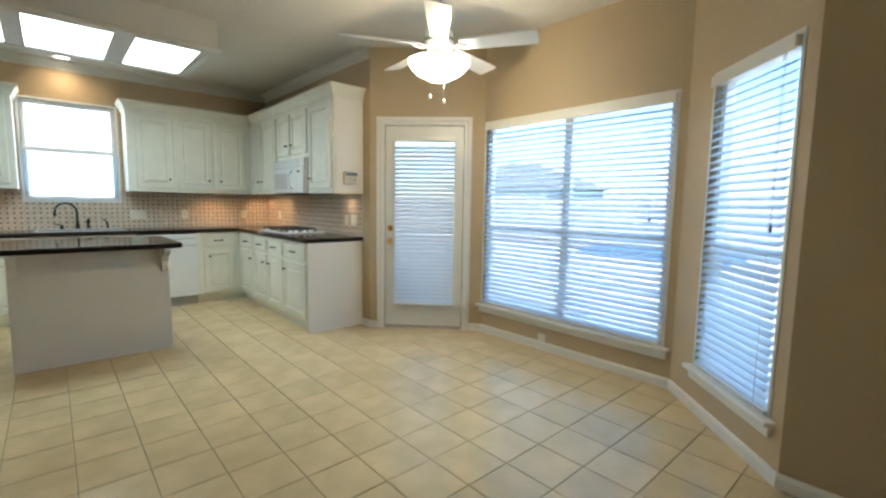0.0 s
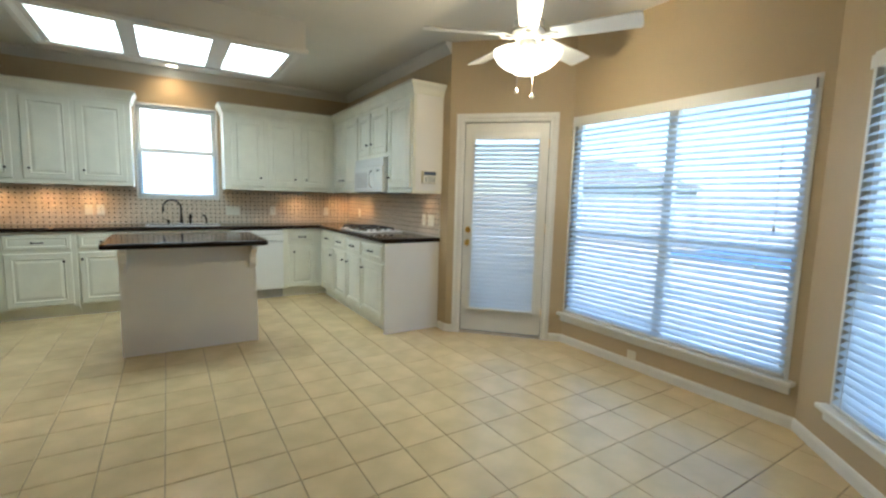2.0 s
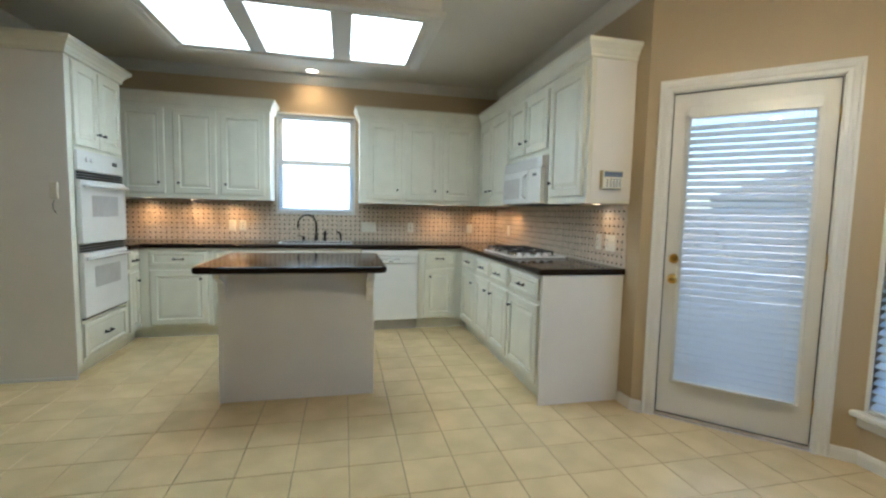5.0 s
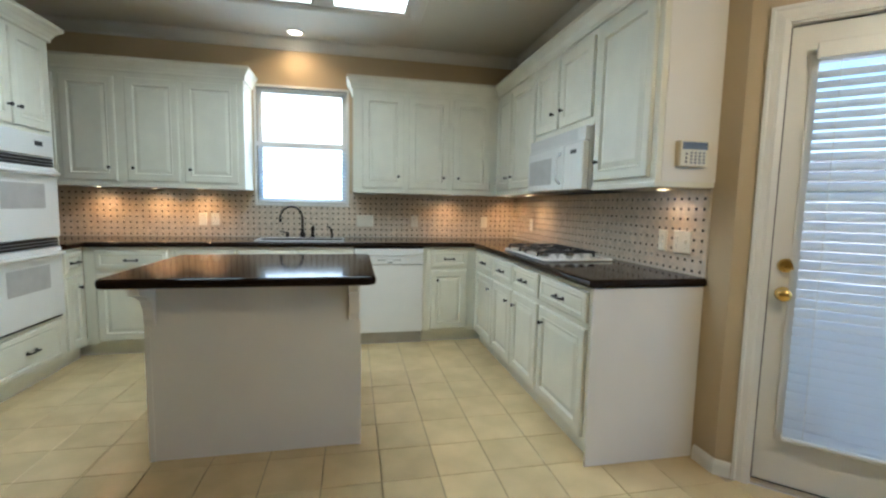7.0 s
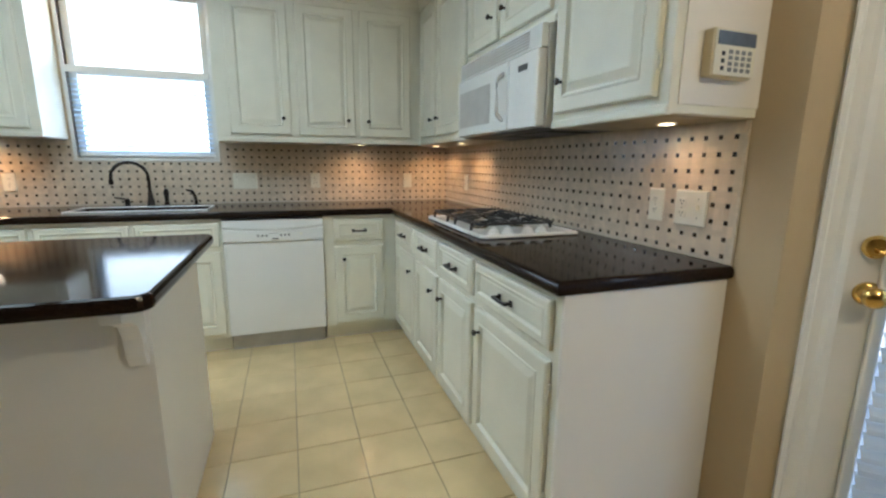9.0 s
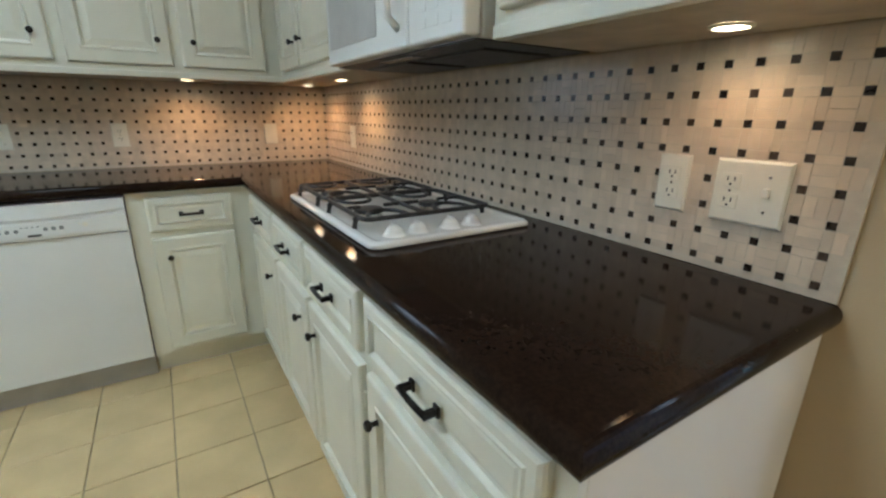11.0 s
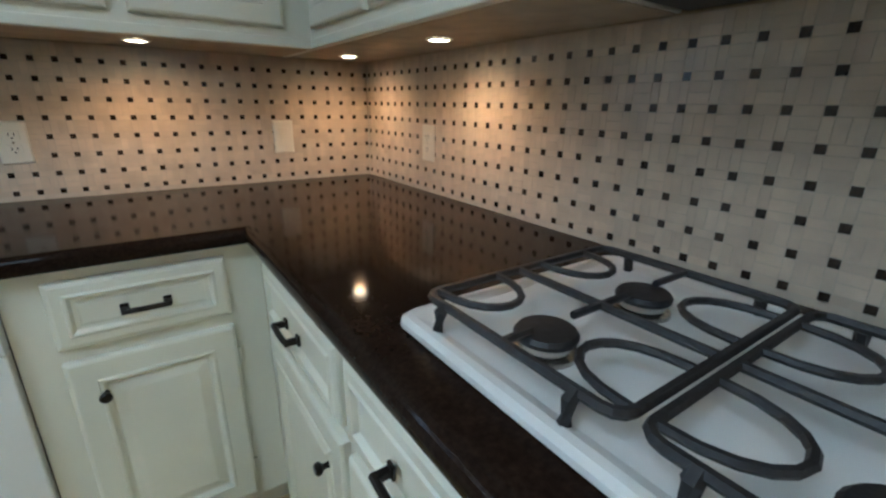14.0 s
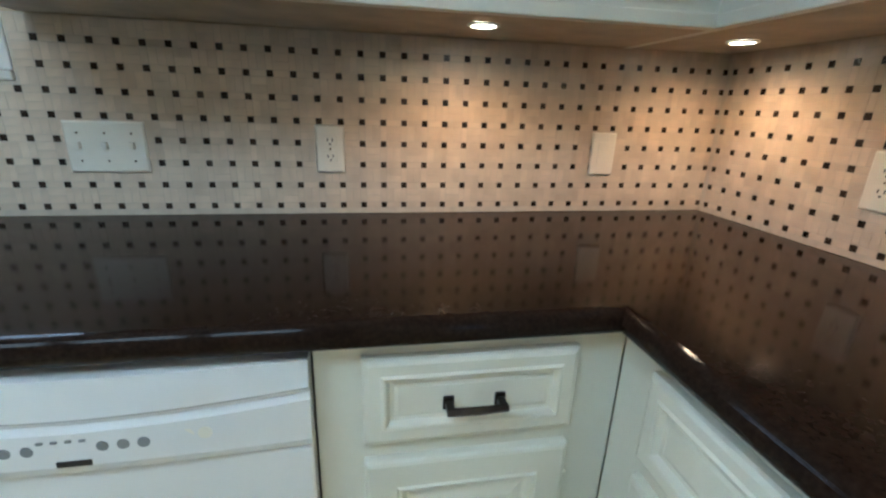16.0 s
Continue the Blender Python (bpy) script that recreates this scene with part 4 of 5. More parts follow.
def cooktop():
    x0, x1, y0, y1 = 2.736, 3.212, 4.890, 5.632
    e = thing("gas_cooktop", pose(x0, y0, COUNTER), "white enamel gas cooktop with black iron grates", "cooktop")
    w, d = x1 - x0, y1 - y0

    def lp(i, z, r):
        return [(i + px, i + py, z) for px, py in rounded(w - 2 * i, d - 2 * i, r)]

    part("enamel_top", loft([lp(0.012, 0.0005, 0.02), lp(0.0, 0.004, 0.03), lp(0.001, 0.011, 0.03), lp(0.008, 0.0165, 0.026), lp(0.018, 0.017, 0.02), lp(0.032, 0.012, 0.02), lp(0.05, 0.011, 0.02)]), M_ENAMEL, e, smooth=False)
    burners = [(0.105, 0.259, 0.041), (0.300, 0.259, 0.034), (0.105, 0.564, 0.037), (0.300, 0.564, 0.037)]
    for bx, by, r in burners:
        b = part("burner", lathe([(r * 1.05, 0.011), (r * 1.02, 0.016), (r * 0.82, 0.020), (r * 0.8, 0.030)], 20, pose(bx, by, 0)), M_CHROME, e, "nickel burner ring")
        part("burner_cap", lathe([(r * 0.7, 0.030), (r, 0.031), (r * 1.02, 0.036), (r * 0.92, 0.041), (r * 0.3, 0.0425)], 24, pose(bx, by, 0)), M_IRON, b, "black burner cap")
    zt = 0.045
    for yc, ya, yb in ((0.259, 0.113, 0.404), (0.564, 0.420, 0.711)):
        gr = part("grate", tube([(0.035 + p[0], ya + p[1], zt) for p in rounded(0.375, yb - ya, 0.02, 3)], 0.0062, 6, closed=True), M_IRON, e, "black iron pan grate")
        xm = 0.2025
        part("cross_bar", tube([(xm, ya, zt), (xm, yb, zt)], 0.006, 6), M_IRON, gr)
        part("cross_bar", tube([(0.105 + 0.045, yc, zt), (0.300 - 0.04, yc, zt)], 0.0055, 6), M_IRON, gr)
        for bx in (0.105, 0.300):
            for s, ye in ((-1, ya), (1, yb)):
                pts = []
                for k in range(11):
                    a = math.pi * k / 10
                    pts.append((bx - 0.052 * math.cos(a), ye - s * 0.088 * math.sin(a) ** 0.8, zt + 0.001))
                part("finger_loop", tube(pts, 0.0052, 6), M_IRON, gr)
        for bx, xe in ((0.105, 0.035), (0.300, 0.41)):
            sgn = 1 if xe < bx else -1
            part("finger", tube([(xe, yc, zt), (xe + sgn * 0.02, yc, zt + 0.001), (bx - sgn * 0.026, yc, zt + 0.001)], 0.0052, 6), M_IRON, gr)
        for fx in (0.035, 0.41):
            for fy in (ya + 0.045, yb - 0.045):
                o = -0.004 if fx < 0.2 else 0.004
                part("foot", tube([(fx, fy, zt), (fx + o * 2, fy, zt - 0.006), (fx + o * 3, fy, 0.014)], [0.0075, 0.0085, 0.0075], 6), M_IRON, gr)
    for kx in (0.090, 0.155, 0.252, 0.318):
        k = part("control_knob", lathe([(0.029, 0.011), (0.029, 0.013), (0.024, 0.017), (0.021, 0.024), (0.017, 0.031), (0.010, 0.036), (0.002, 0.037)], 20, pose(kx, 0.070, 0)), M_ENAMEL, e, "white plastic knob")
        part("grip", box(kx - 0.003, 0.056, 0.033, kx + 0.003, 0.084, 0.040, 0.002), M_ENAMEL, k)


cooktop()


# ---------------------------------------------------------------- island
def island():
    x0, x1, y0, y1 = 0.662, 1.637, 4.645, 5.33
    e = thing("kitchen_island", pose(0, 0, 0), "white kitchen island with plain panelled base", "island")
    top = COUNTER - SLAB - 0.001
    part("body", box(x0, y0, 0.0, x1, y1, top, 0.003), M_PANEL, e)
    part("corner_trim", box(x0 - 0.004, y0 - 0.004, 0.0, x0 + 0.02, y0 - 0.0005, top), M_PANEL, e)
    part("corner_trim", box(x1 - 0.02, y0 - 0.004, 0.0, x1 + 0.004, y0 - 0.0005, top), M_PANEL, e)
    for xc in (x0 + 0.03, x1 - 0.03):
        bm = bmesh.new()
        prof = [(0, 0), (0, -0.20), (-0.015, -0.205), (-0.03, -0.17), (-0.035, -0.12), (-0.06, -0.075), (-0.11, -0.05), (-0.16, -0.035), (-0.165, 0)]
        a = [bm.verts.new((xc - 0.022, y0 - 0.0045 + y, top - 0.001 + z)) for y, z in prof]
        b = [bm.verts.new((xc + 0.022, y0 - 0.0045 + y, top - 0.001 + z)) for y, z in prof]
        bm.faces.new(a[::-1])
        bm.faces.new(b)
        for i in range(len(a)):
            j = (i + 1) % len(a)
            bm.faces.new((a[i], a[j], b[j], b[i]))
        part("corbel", bm, M_PANEL, e)
    for k in range(2):
        dw = (x1 - x0) / 2
        m = pose(x1 - k * dw, y1 + 0.0005, 0, 0, 0, 180)
        d = part("door", rings(dw - 0.03, 0.52, DOOR_STEPS, m @ pose(0.015, 0, 0.13)), M_CAB, e)
        d2 = part("drawer_front", rings(dw - 0.03, 0.165, DRAWER_STEPS, m @ pose(0.015, 0, 0.68)), M_CAB, e)
    W, D = 1.708 - 0.565, 5.37 - 4.425

    def lp(i, z, r):
        return [(0.565 + i + px, 4.425 + i + py, z) for px, py in rounded(W - 2 * i, D - 2 * i, r, 5)]

    bm = loft([lp(0.012, COUNTER - SLAB, 0.03), lp(0.004, COUNTER - SLAB + 0.004, 0.036), lp(0, COUNTER - SLAB + 0.014, 0.04), lp(0, COUNTER - 0.014, 0.04), lp(0.004, COUNTER - 0.004, 0.036), lp(0.012, COUNTER, 0.03)])
    tagged(part("island_worktop", bm, M_STONE), "polished dark granite island top with rounded edge", "worktop")


island()


# ---------------------------------------------------------------- luminous ceiling box
def light_box():
    e = thing("ceiling_light_box", pose(0, 0, 0), "white framed ceiling light box with three glowing panes", "ceiling light")
    x0, x1, y0, y1, z0 = 0.13, 2.04, 4.47, 5.55, 2.50
    panes = [(0.225, 0.735), (0.825, 1.360), (1.470, 1.948)]
    p0, p1 = 4.575, 5.465
    bm = box(x0, y0, z0, x1, p0, CEIL - 0.001, 0.004)
    box(x0, p1, z0, x1, y1, CEIL - 0.001, 0.004, bm=bm)
    xs = [x0, *(x for p in panes for x in p), x1]
    for a, b in zip(xs[::2], xs[1::2]):
        box(a, p0, z0, b, p1, CEIL - 0.001, 0.003, bm=bm)
    part("frame", bm, M_CEIL, e)
    part("edge_moulding", sweep([(-0.001, 0.03), (0.016, 0.026), (0.022, 0.006), (0.010, -0.012), (-0.03, -0.016), (-0.06, -0.008), (-0.062, -0.0005), (-0.001, -0.0005)], [(x0, y0, z0), (x0, y1, z0), (x1, y1, z0), (x1, y0, z0), (x0, y0, z0)][::-1]), M_CEIL, e)
    for a, b in panes:
        part("pane", box(a + 0.001, p0 + 0.001, z0 + 0.05, b - 0.001, p1 - 0.001, z0 + 0.056), M_PANE, e, "glowing white diffuser pane")
        bm = box(a, p0, z0 - 0.005, a + 0.014, p1, z0 + 0.012, 0.003)
        box(b - 0.014, p0, z0 - 0.005, b, p1, z0 + 0.012, 0.003, bm=bm)
        box(a + 0.014, p0, z0 - 0.005, b - 0.014, p0 + 0.014, z0 + 0.012, 0.003, bm=bm)
        box(a + 0.014, p1 - 0.014, z0 - 0.005, b - 0.014, p1, z0 + 0.012, 0.003, bm=bm)
        part("bead", bm, M_CEIL, e)


light_box()


def recessed_light(x, y):
    e = thing("recessed_light", pose(x, y, CEIL), "round white recessed ceiling light, lit", "ceiling light", "recessed lights")
    part("trim_ring", lathe([(0.062, -0.001), (0.085, -0.002), (0.088, -0.008), (0.070, -0.012), (0.062, -0.006)], 28, caps=False), M_TRIM, e)
    part("lens", lathe([(0.062, -0.003), (0.03, -0.002)], 28), glow("recessed_lens_lit", (1.0, 0.82, 0.58), 5.0), e)
    spot("recessed_lamp", (x, y, CEIL - 0.02), 6.5, 80, 0.05, (1.0, 0.62, 0.31))


def spot(name, at, watts, half, radius, color):
    l = bpy.data.lights.new(name, "SPOT")
    l.energy, l.spot_size, l.spot_blend, l.shadow_soft_size, l.color = watts, radians(2 * half), 1.0, radius, color
    ob = new(name, l)
    ob.matrix_basis = pose(*at)
    return ob


recessed_light(1.10, 6.66)


def puck(x, y, share_of=1.0):
    e = thing("puck_light", pose(x, y, UP_B - 0.004), "small round under-cabinet puck light, lit", "cabinet light", "under-cabinet lights")
    part("rim", lathe([(0.026, -0.0005), (0.033, -0.0005), (0.033, -0.003), (0.028, -0.005), (0.026, -0.004)], 20, caps=False), M_PLATE, e)
    part("lens", lathe([(0.0255, -0.0025), (0.012, -0.0035)], 20), M_BULB, e, "glowing lens")
    spot("puck_lamp", (x, y, UP_B - 0.018), PUCK * share_of, 80, 0.02, (1.0, 0.49, 0.185))


for px_ in (-0.52, -0.09, 0.28):
    puck(px_, 6.70)
for px_, py_ in ((2.535, 6.65), (3.125, 6.645), (3.13, 6.11), (3.17, 4.44)):
    puck(px_, py_, 0.22 if py_ < 5 else 1.0)


# ---------------------------------------------------------------- ceiling fan
def ceiling_fan():
    cx, cy = 2.975, 2.735
    dz = -0.11
    e = thing("ceiling_fan", pose(cx, cy, -dz), "white five-blade ceiling fan with lit tulip shades", "ceiling fan")
    part("canopy", lathe([(0.065, CEIL + dz - 0.001), (0.065, CEIL + dz - 0.02), (0.045, CEIL + dz - 0.055), (0.02, CEIL + dz - 0.07)], 24), M_BLADE, e, smooth=True)
    part("downrod", tube([(0, 0, CEIL + dz - 0.06), (0, 0, 2.33)], 0.012, 10), M_BLADE, e)
    part("motor_housing", lathe([(0.02, 2.36), (0.06, 2.345), (0.095, 2.31), (0.10, 2.26), (0.085, 2.215), (0.07, 2.20)], 28), M_BLADE, e, smooth=True)
    part("motor_band", lathe([(0.101, 2.27), (0.104, 2.265), (0.104, 2.255), (0.101, 2.25)], 28), M_CHROME, e)
    bz = 2.222
    for k in range(5):
        a = 12 + 72 * k
        m = pose(0, 0, bz, 0, 0, a)
        ir = part("blade_iron", tube([(0.075, 0, 0.0), (0.11, 0.028, -0.008), (0.15, 0.03, -0.004), (0.19, 0.0, 0.0), (0.15, -0.03, -0.004), (0.11, -0.028, -0.008), (0.075, 0, 0.0)], 0.006, 6), M_BLADE, e)
        ir.matrix_basis = m
        bm = bmesh.new()
        prof = [(0.15, 0.052), (0.17, 0.058), (0.42, 0.070), (0.648, 0.076), (0.664, 0.068), (0.669, 0.05)]
        up = [(x, y) for x, y in prof] + [(x, -y) for x, y in prof[::-1]]
        hi = [bm.verts.new((x, y, 0.0035)) for x, y in up]
        lo = [bm.verts.new((x, y, -0.0035)) for x, y in up]
        bm.faces.new(hi)
        bm.faces.new(lo[::-1])
        for i in range(len(up)):
            j = (i + 1) % len(up)
            bm.faces.new((hi[i], hi[j], lo[j], lo[i]))
        bl = part("blade", bm, M_BLADE, e)
        bl.matrix_basis = m @ pose(0, 0, 0.006, -13)
    part("switch_housing", lathe([(0.05, 2.20), (0.055, 2.18), (0.05, 2.14), (0.03, 2.12)], 24), M_BLADE, e, smooth=True)
    for k in range(3):
        a = math.radians(48 + 120 * k)
        d = Vector((math.cos(a), math.sin(a), 0))
        part("lamp_arm", tube([d * 0.03 + Vector((0, 0, 2.16)), d * 0.052 + Vector((0, 0, 2.158)), d * 0.078 + Vector((0, 0, 2.145))], 0.010, 8), M_BLADE, e)
        m = Matrix.Translation(d * 0.078 + Vector((0, 0, 2.15))) @ Matrix.Rotation(math.radians(38), 4, Vector((0, 0, 1)).cross(d)).inverted() @ Matrix.Rotation(a, 4, "Z")
        prof = [(0.024, 0.0), (0.034, -0.012), (0.058, -0.036), (0.076, -0.070), (0.090, -0.104), (0.098, -0.112)]
        bm = bmesh.new()
        seg = 24
        loops = []
        for i, (r, z) in enumerate(prof):
            loops.append([bm.verts.new(m @ Vector((r * (1 + 0.03 * (i > 2) * math.cos(8 * 2 * math.pi * q / seg)) * math.cos(2 * math.pi * q / seg), r * math.sin(2 * math.pi * q / seg), z))) for q in range(seg)])
        for A, B in zip(loops, loops[1:]):
            for q in range(seg):
                bm.faces.new((A[q], A[(q + 1) % seg], B[(q + 1) % seg], B[q]))
        bmesh.ops.solidify(bm, geom=bm.faces[:], thickness=0.003)
        part("glass_shade", bm, M_SHADE, e, "frosted glass tulip shade, lit", smooth=True)
    for x, y, z in ((-0.055, 0.03, 1.875), (0.02, -0.035, 1.845)):
        c = part("pull_chain", tube([(x * 0.6, y * 0.6, 2.13), (x, y, 2.05), (x, y, z + 0.03)], 0.0018, 5), M_CHROME, e)
        part("chain_fob", lathe([(0.003, 0.035), (0.006, 0.028), (0.012, 0.012), (0.010, 0.002), (0.003, 0)], 10, pose(x, y, z)), M_BLADE, c)
    l = bpy.data.lights.new("fan_lamp", "POINT")
    l.energy, l.shadow_soft_size, l.color = FAN, 0.06, (1.0, 0.74, 0.45)
    new("fan_lamp", l).matrix_basis = pose(cx, cy, 2.115)


ceiling_fan()


# ---------------------------------------------------------------- outside
def outside():
    bm = box(-60, -60, -0.36, 120, 120, -0.30)
    tagged(part("ground", bm, M_GRASS), "green lawn round the house", "ground", kind="structure")
    tagged(part("patio", box(3.6, -5.5, -0.298, 15.4, 24.0, -0.2), M_PATIO), "pale concrete patio outside the bay", "patio", kind="structure")
    tagged(part("backdrop", box(-5.0, 9.5, -0.29, 5.5, 9.52, 6.0), glow("bright_hazy_sky", (0.96, 0.98, 1.0), 1.5)), "plain bright white sky beyond the sink window", "sky", kind="structure")
    e = thing("neighbour_house", pose(24.0, 21.0, -0.3), "grey brick neighbouring house behind the patio", "house")
    part("wall", box(0, -4.5, 0, 7, 4, 2.7), M_BRICK, e)
    bm = bmesh.new()
    a = [bm.verts.new(p) for p in ((-0.4, -4.9, 2.7), (7.4, -4.9, 2.7), (7.4, 4.4, 2.7), (-0.4, 4.4, 2.7), (1.8, -0.2, 4.6), (5.2, -0.2, 4.6))]
    for f in ((0, 1, 5, 4), (1, 2, 5), (2, 3, 4, 5), (3, 0, 4), (3, 2, 1, 0)):
        bm.faces.new([a[i] for i in f])
    part("roof", bm, M_ROOF, e)
    w = part("window", box(-0.03, -2.4, 0.9, -0.001, -0.9, 2.1), M_TRIM, e)
    part("pane", box(-0.045, -2.3, 1.0, -0.031, -1.0, 2.0), M_GREY, w)
    f = thing("garden_fence", pose(15.5, -7, -0.3), "weathered wooden board fence round the garden", "fence")
    first = None
    for k in range(200):
        m = pose(random.uniform(-0.004, 0.004), k * 0.145, random.uniform(-0.015, 0.015))
        if first is None:
            first = part("board", box(0, 0, 0.03, 0.018, 0.138, 1.8, 0.003, 1), M_FENCE, f)
            first.matrix_basis = m
        else:
            share("board", first, f, m)
    for z in (0.35, 1.4):
        part("rail", box(0.02, 0, z, 0.06, 29.0, z + 0.09), M_FENCE, f)
    pool = thing("spa_tub", pose(9.4, 3.7, -0.2), "low spa tub with a blue cover", "spa")
    part("surround", box(-0.9, -1.3, 0, 0.9, 1.3, 0.55, 0.03), M_PATIO, pool)
    part("cover", box(-0.85, -1.25, 0.551, 0.85, 1.25, 0.66, 0.03), M_BLUE, pool, "blue padded cover")
    water = thing("swimming_pool", pose(7.6, -1.6, -0.2), "swimming pool with pale blue water and concrete coping", "pool")
    w, d = 5.4, 3.6
    bm = box(0, 0, 0, w, 0.3, 0.05, 0.012)
    box(0, d - 0.3, 0, w, d, 0.05, 0.012, bm=bm)
    box(0, 0.3, 0, 0.3, d - 0.3, 0.05, 0.012, bm=bm)
    box(w - 0.3, 0.3, 0, w, d - 0.3, 0.05, 0.012, bm=bm)
    part("coping", bm, M_PATIO, water, "pale concrete coping")
    part("water", box(0.3, 0.3, 0.002, w - 0.3, d - 0.3, 0.022), M_WATER, water, "pale blue rippled water")


outside()


# ---------------------------------------------------------------- floor tiles, mosaic (many small pieces last)
def inside(x, y):
    """Is the point on the floor, away from the walls?"""
    if not (LEFT_X < x < P_B[0] and BACK_Y < y < SINK_Y):
        return False
    if x > RANGE_X:
        return x + y < P_A[0] + P_A[1] and x - y < P_C[0] - P_C[1]
    return not (y < P_D[1] and x > P_D[0])


def clip_tile(x0, y0, x1, y1):
    """The tile's corners cut back to the floor's outline."""
    poly = [(x0, y0), (x1, y0), (x1, y1), (x0, y1)]

    def cut(pts, a, b, c):
        out = []
        for p, q in zip(pts, pts[1:] + pts[:1]):
            dp, dq = a * p[0] + b * p[1] - c, a * q[0] + b * q[1] - c
            if dp <= 0:
                out.append(p)
            if dp * dq < 0:
                s = dp / (dp - dq)
                out.append((p[0] + s * (q[0] - p[0]), p[1] + s * (q[1] - p[1])))
        return out

    for a, b, c in ((-1, 0, -LEFT_X), (0, -1, -BACK_Y), (0, 1, SINK_Y), (1, 0, P_B[0])):
        poly = poly and cut(poly, a, b, c)
    if poly and y1 > P_A[1]:
        poly = cut(poly, 1, 0, RANGE_X) if y0 >= P_A[1] - 0.15 else cut(poly, 1, 1, P_A[0] + P_A[1])
    elif poly and x1 > RANGE_X:
        poly = cut(cut(poly, 1, 1, P_A[0] + P_A[1]) or [], 1, -1, P_C[0] - P_C[1]) if y1 > P_D[1] - 0.01 else cut(poly, 1, 0, P_D[0])
    return poly


PITCH, TX, TY = 0.264, 2.257, 5.097
G = 0.0022


def tile_mesh(bm, poly, z=0.0):
    cx = sum(p[0] for p in poly) / len(poly)
    cy = sum(p[1] for p in poly) / len(poly)
    lo = [bm.verts.new((x, y, z - 0.0055)) for x, y in poly]
    mid = [bm.verts.new((x, y, z - 0.0015)) for x, y in poly]
    hi = [bm.verts.new((x + (cx - x) * 0.014, y + (cy - y) * 0.014, z)) for x, y in poly]
    n = len(poly)
    for k in range(n):
        j = (k + 1) % n
        bm.faces.new((lo[k], lo[j], mid[j], mid[k]))
        bm.faces.new((mid[k], mid[j], hi[j], hi[k]))
    bm.faces.new(hi)


rest = bmesh.new()
h = PITCH / 2 - G
bm = bmesh.new()
tile_mesh(bm, [(-h, -h), (h, -h), (h, h), (-h, h)])
one = None
count = 0
cells = []
for i in range(-14, 9):
    for j in range(-30, 6):
        cells.append((i, j))
cells.sort(key=lambda c: abs(TX + c[0] * PITCH - 1.6) * 0.9 + abs(TY + c[1] * PITCH - 4.2))
for i, j in cells:
    x, y = TX + (i + 0.5) * PITCH, TY + (j + 0.5) * PITCH
    corners = [(x + a * h, y + b * h) for a in (-1, 1) for b in (-1, 1)]
    if all(inside(*c) for c in corners):
        if count < 290:
            mm = pose(x, y, 0, random.uniform(-0.1, 0.1), random.uniform(-0.1, 0.1), 90 * random.randrange(4))
            if one is None:
                one = part("floor_tile", bm, M_TILE, floor)
                one.matrix_basis = mm
            else:
                share("floor_tile", one, floor, mm)
            count += 1
        else:
            tile_mesh(rest, [(x - h, y - h), (x + h, y - h), (x + h, y + h), (x - h, y + h)])
    elif any(inside(*c) for c in corners):
        poly = clip_tile(x - h, y - h, x + h, y + h)
        if poly and len(poly) > 2:
            tile_mesh(rest, poly)
tagged(part("floor_tiles_rest", rest, M_TILE, floor), kind="stuff")


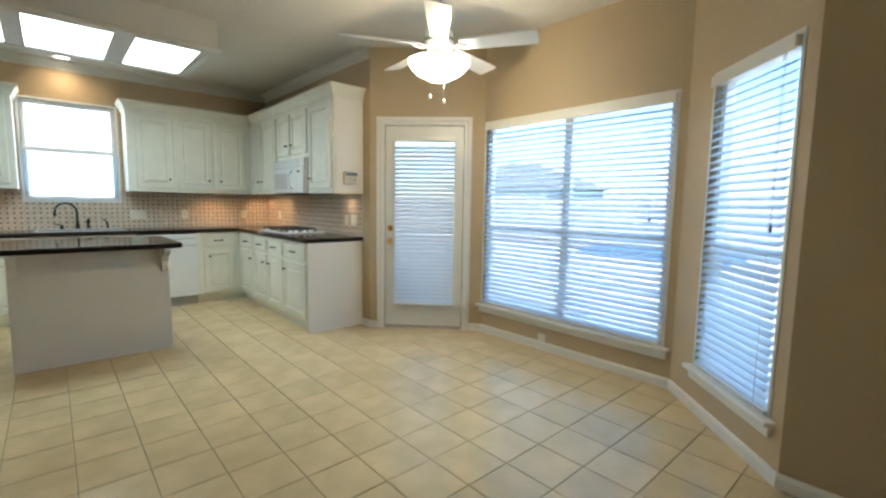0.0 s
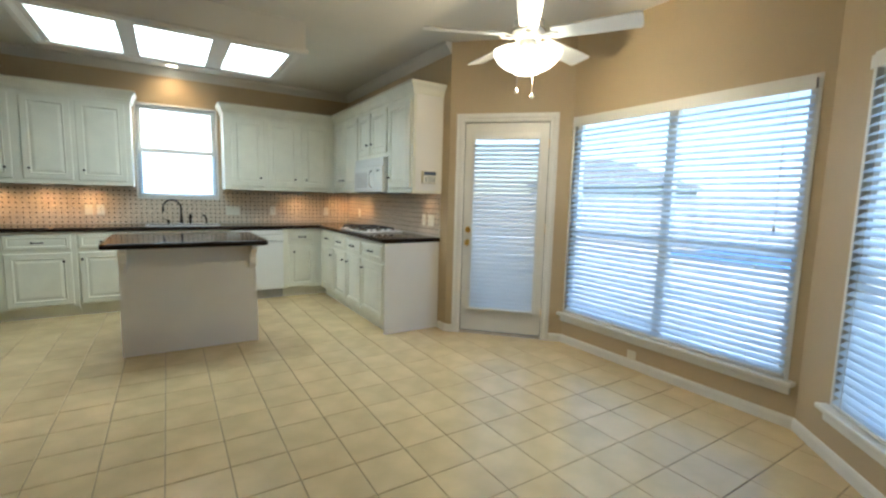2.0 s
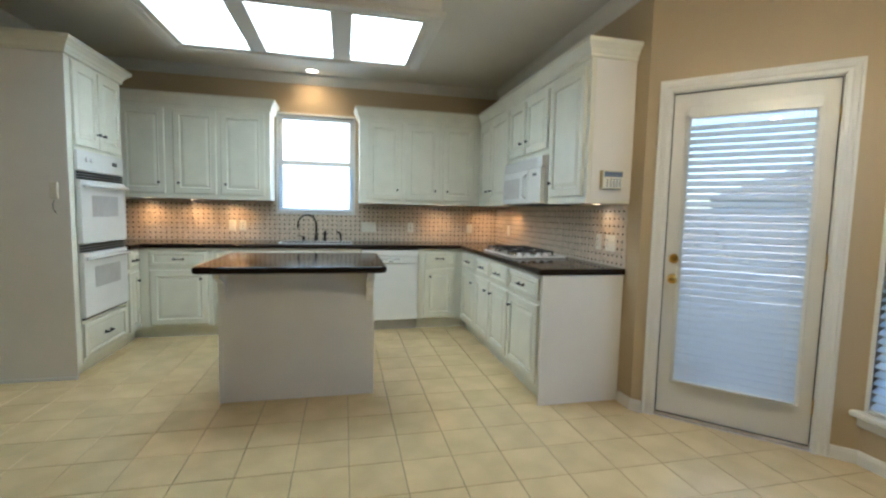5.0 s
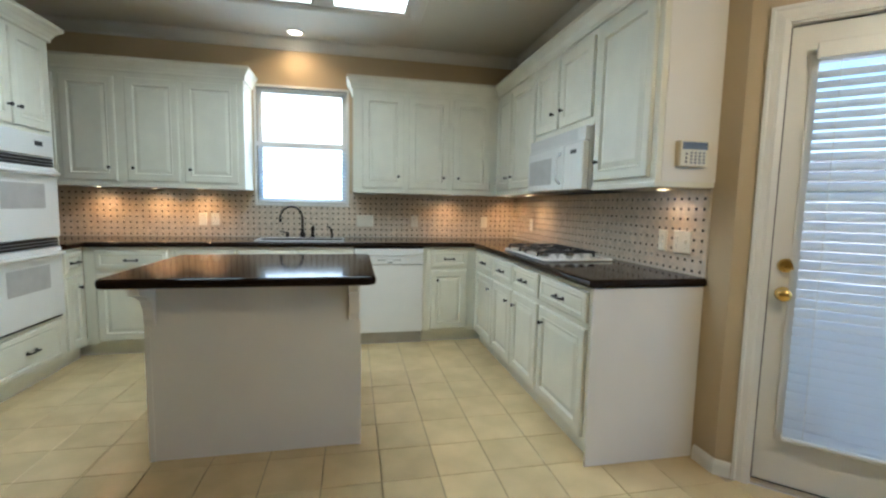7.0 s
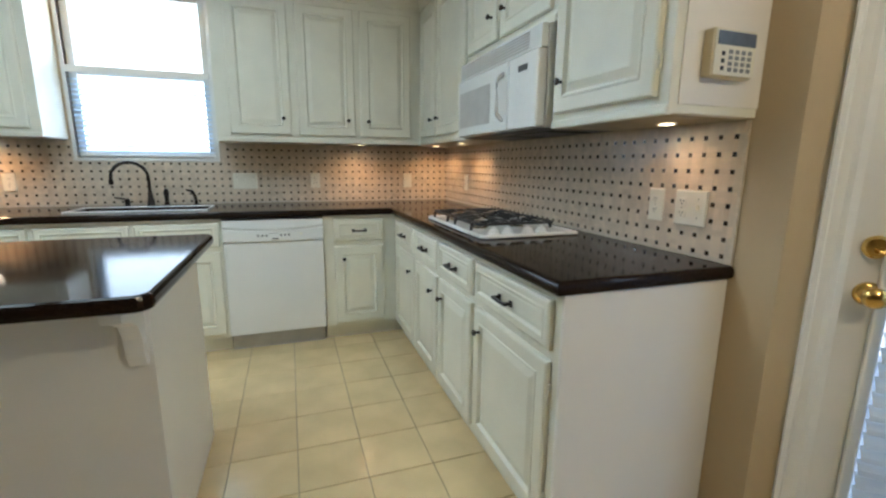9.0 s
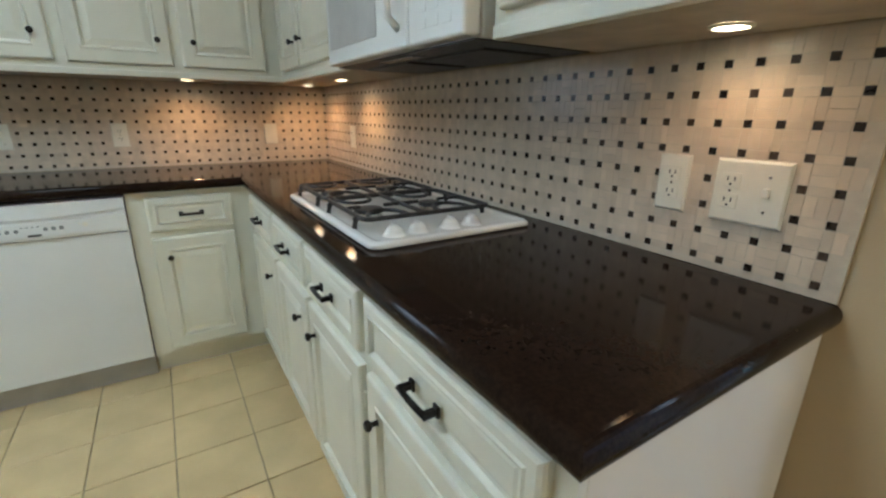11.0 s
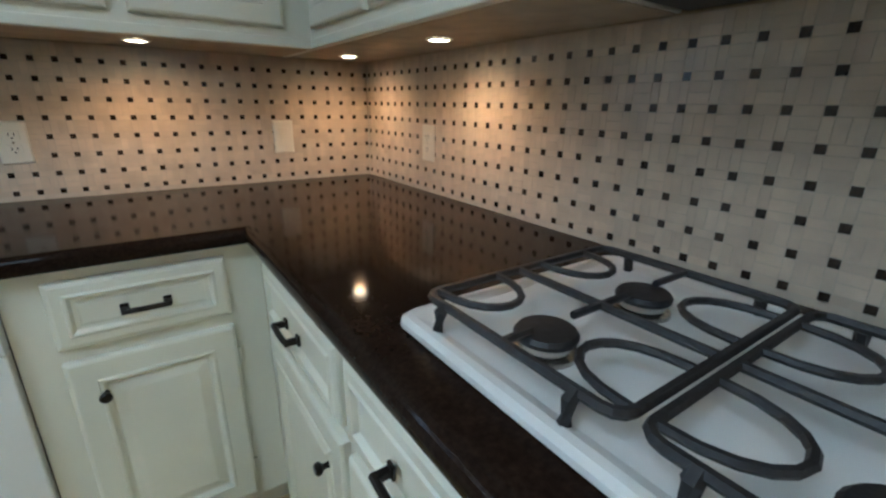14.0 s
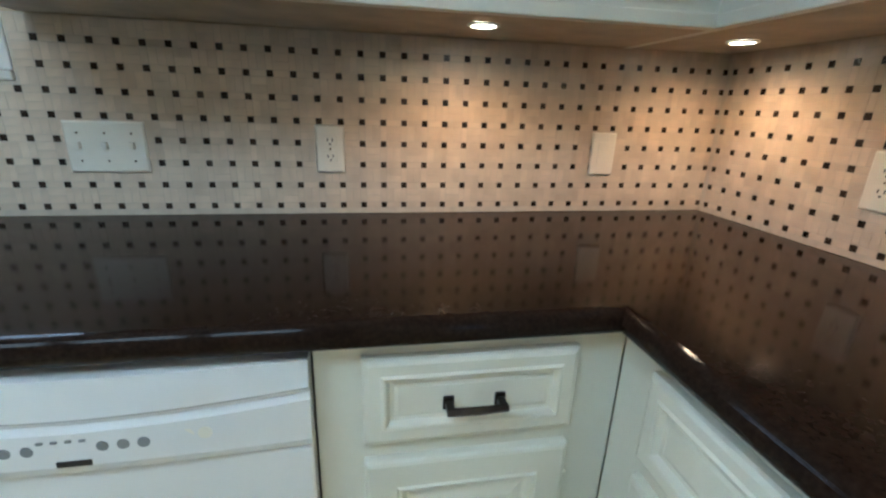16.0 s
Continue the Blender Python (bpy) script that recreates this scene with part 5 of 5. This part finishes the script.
def mosaic(name, m, length, holes, near, label, start=0.024):
    """Basket-weave mosaic: dark dots on a square lattice, cream pieces in pairs between them. x along the wall, z up, facing -y."""
    back = bmesh.new()
    z0, z1 = COUNTER + 0.001, UP_B - 0.0045
    cut = [o for o in holes]
    us = sorted({0.0, length, *(u for o in cut for u in o[:2])})
    for u0, u1 in zip(us, us[1:]):
        top = min([z1] + [o[2] for o in cut if o[0] <= u0 and u1 <= o[1]])
        box(u0, -0.0074, z0, u1, -0.0005, top, bm=back)
    wall_ob = part(name, back, M_MORTAR)
    wall_ob.matrix_basis = m
    tagged(wall_ob, label, "backsplash", kind="structure")
    p, d, g = 0.0519, 0.0152, 0.0004
    b = p - d
    rest_f, rest_d = bmesh.new(), bmesh.new()

    def piece(bm, w, h, x, z, jit=0.0):
        y = -0.0082 + jit
        vs = [bm.verts.new((x + sx * (w / 2 - q), yy, z + sz * (h / 2 - q))) for yy, q in ((-0.0070, 0), (y, 0.0005)) for sx, sz in ((-1, -1), (1, -1), (1, 1), (-1, 1))]
        for k in range(4):
            bm.faces.new((vs[k], vs[(k + 1) % 4], vs[4 + (k + 1) % 4], vs[4 + k]))
        bm.faces.new(vs[4:])

    proto = {}

    def put(kind, w, h, x, z, apart, material, spare):
        zt = min([z1] + [o[2] - 0.002 for o in cut if o[0] < x < o[1]])
        if x - w / 2 < 0.001 or x + w / 2 > length - 0.001 or z + h / 2 > zt or z - h / 2 < z0 + 0.001:
            return
        if apart:
            key = (kind, round(w, 4), round(h, 4))
            mm = pose(x, random.uniform(-0.0002, 0.0003), z, 0, random.uniform(-0.8, 0.8), 0)
            if key not in proto:
                q = bmesh.new()
                piece(q, w, h, 0, 0)
                proto[key] = part(kind, q, material, wall_ob)
                proto[key].matrix_basis = mm
            else:
                share(kind, proto[key], wall_ob, mm)
        else:
            piece(spare, w, h, x, z, random.uniform(-0.0002, 0.0003))

    nu, nz = int(length / p) + 2, 10
    made = [0, 0]
    for i in range(-1, nu):
        for j in range(-1, nz):
            x, z = start + i * p, 0.938 + j * p
            k = near[0] < x < near[1]
            ad = k and made[0] < 290
            made[0] += ad
            put("dark_dot", d - 2 * g, d - 2 * g, x, z, ad, M_DOT, rest_d)
            af = k and made[1] < 290
            made[1] += 4 * af
            put("mosaic_piece", b - 2 * g, d - 2 * g, x + p / 2, z, af, M_MOSAIC, rest_f)
            put("mosaic_piece", d - 2 * g, b - 2 * g, x, z + p / 2, af, M_MOSAIC, rest_f)
            for s in (-1, 1):
                if (i + j) % 2:
                    put("mosaic_piece", b - 2 * g, b / 2 - 2 * g, x + p / 2, z + p / 2 + s * b / 4, af, M_MOSAIC, rest_f)
                else:
                    put("mosaic_piece", b / 2 - 2 * g, b - 2 * g, x + p / 2 + s * b / 4, z + p / 2, af, M_MOSAIC, rest_f)
    tagged(part("mosaic_rest", rest_f, M_MOSAIC, wall_ob), kind="stuff")
    tagged(part("dark_dots_rest", rest_d, M_DOT, wall_ob), kind="stuff")


mosaic("backsplash_sink", pose(LEFT_X, SINK_Y, 0), RANGE_X - LEFT_X, [(SINK_WIN[0] - 0.026, SINK_WIN[1] + 0.026, SINK_WIN[2] - 0.024)], (2.6, 4.6), "cream basket-weave mosaic with dark square dots", start=0.0137)
mosaic("backsplash_range", pose(RANGE_X, SINK_Y - 0.009, 0, 0, 0, -90), SINK_Y - 0.009 - 4.247, [], (0.5, 2.1), "cream basket-weave mosaic behind the cooktop", start=0.0263)
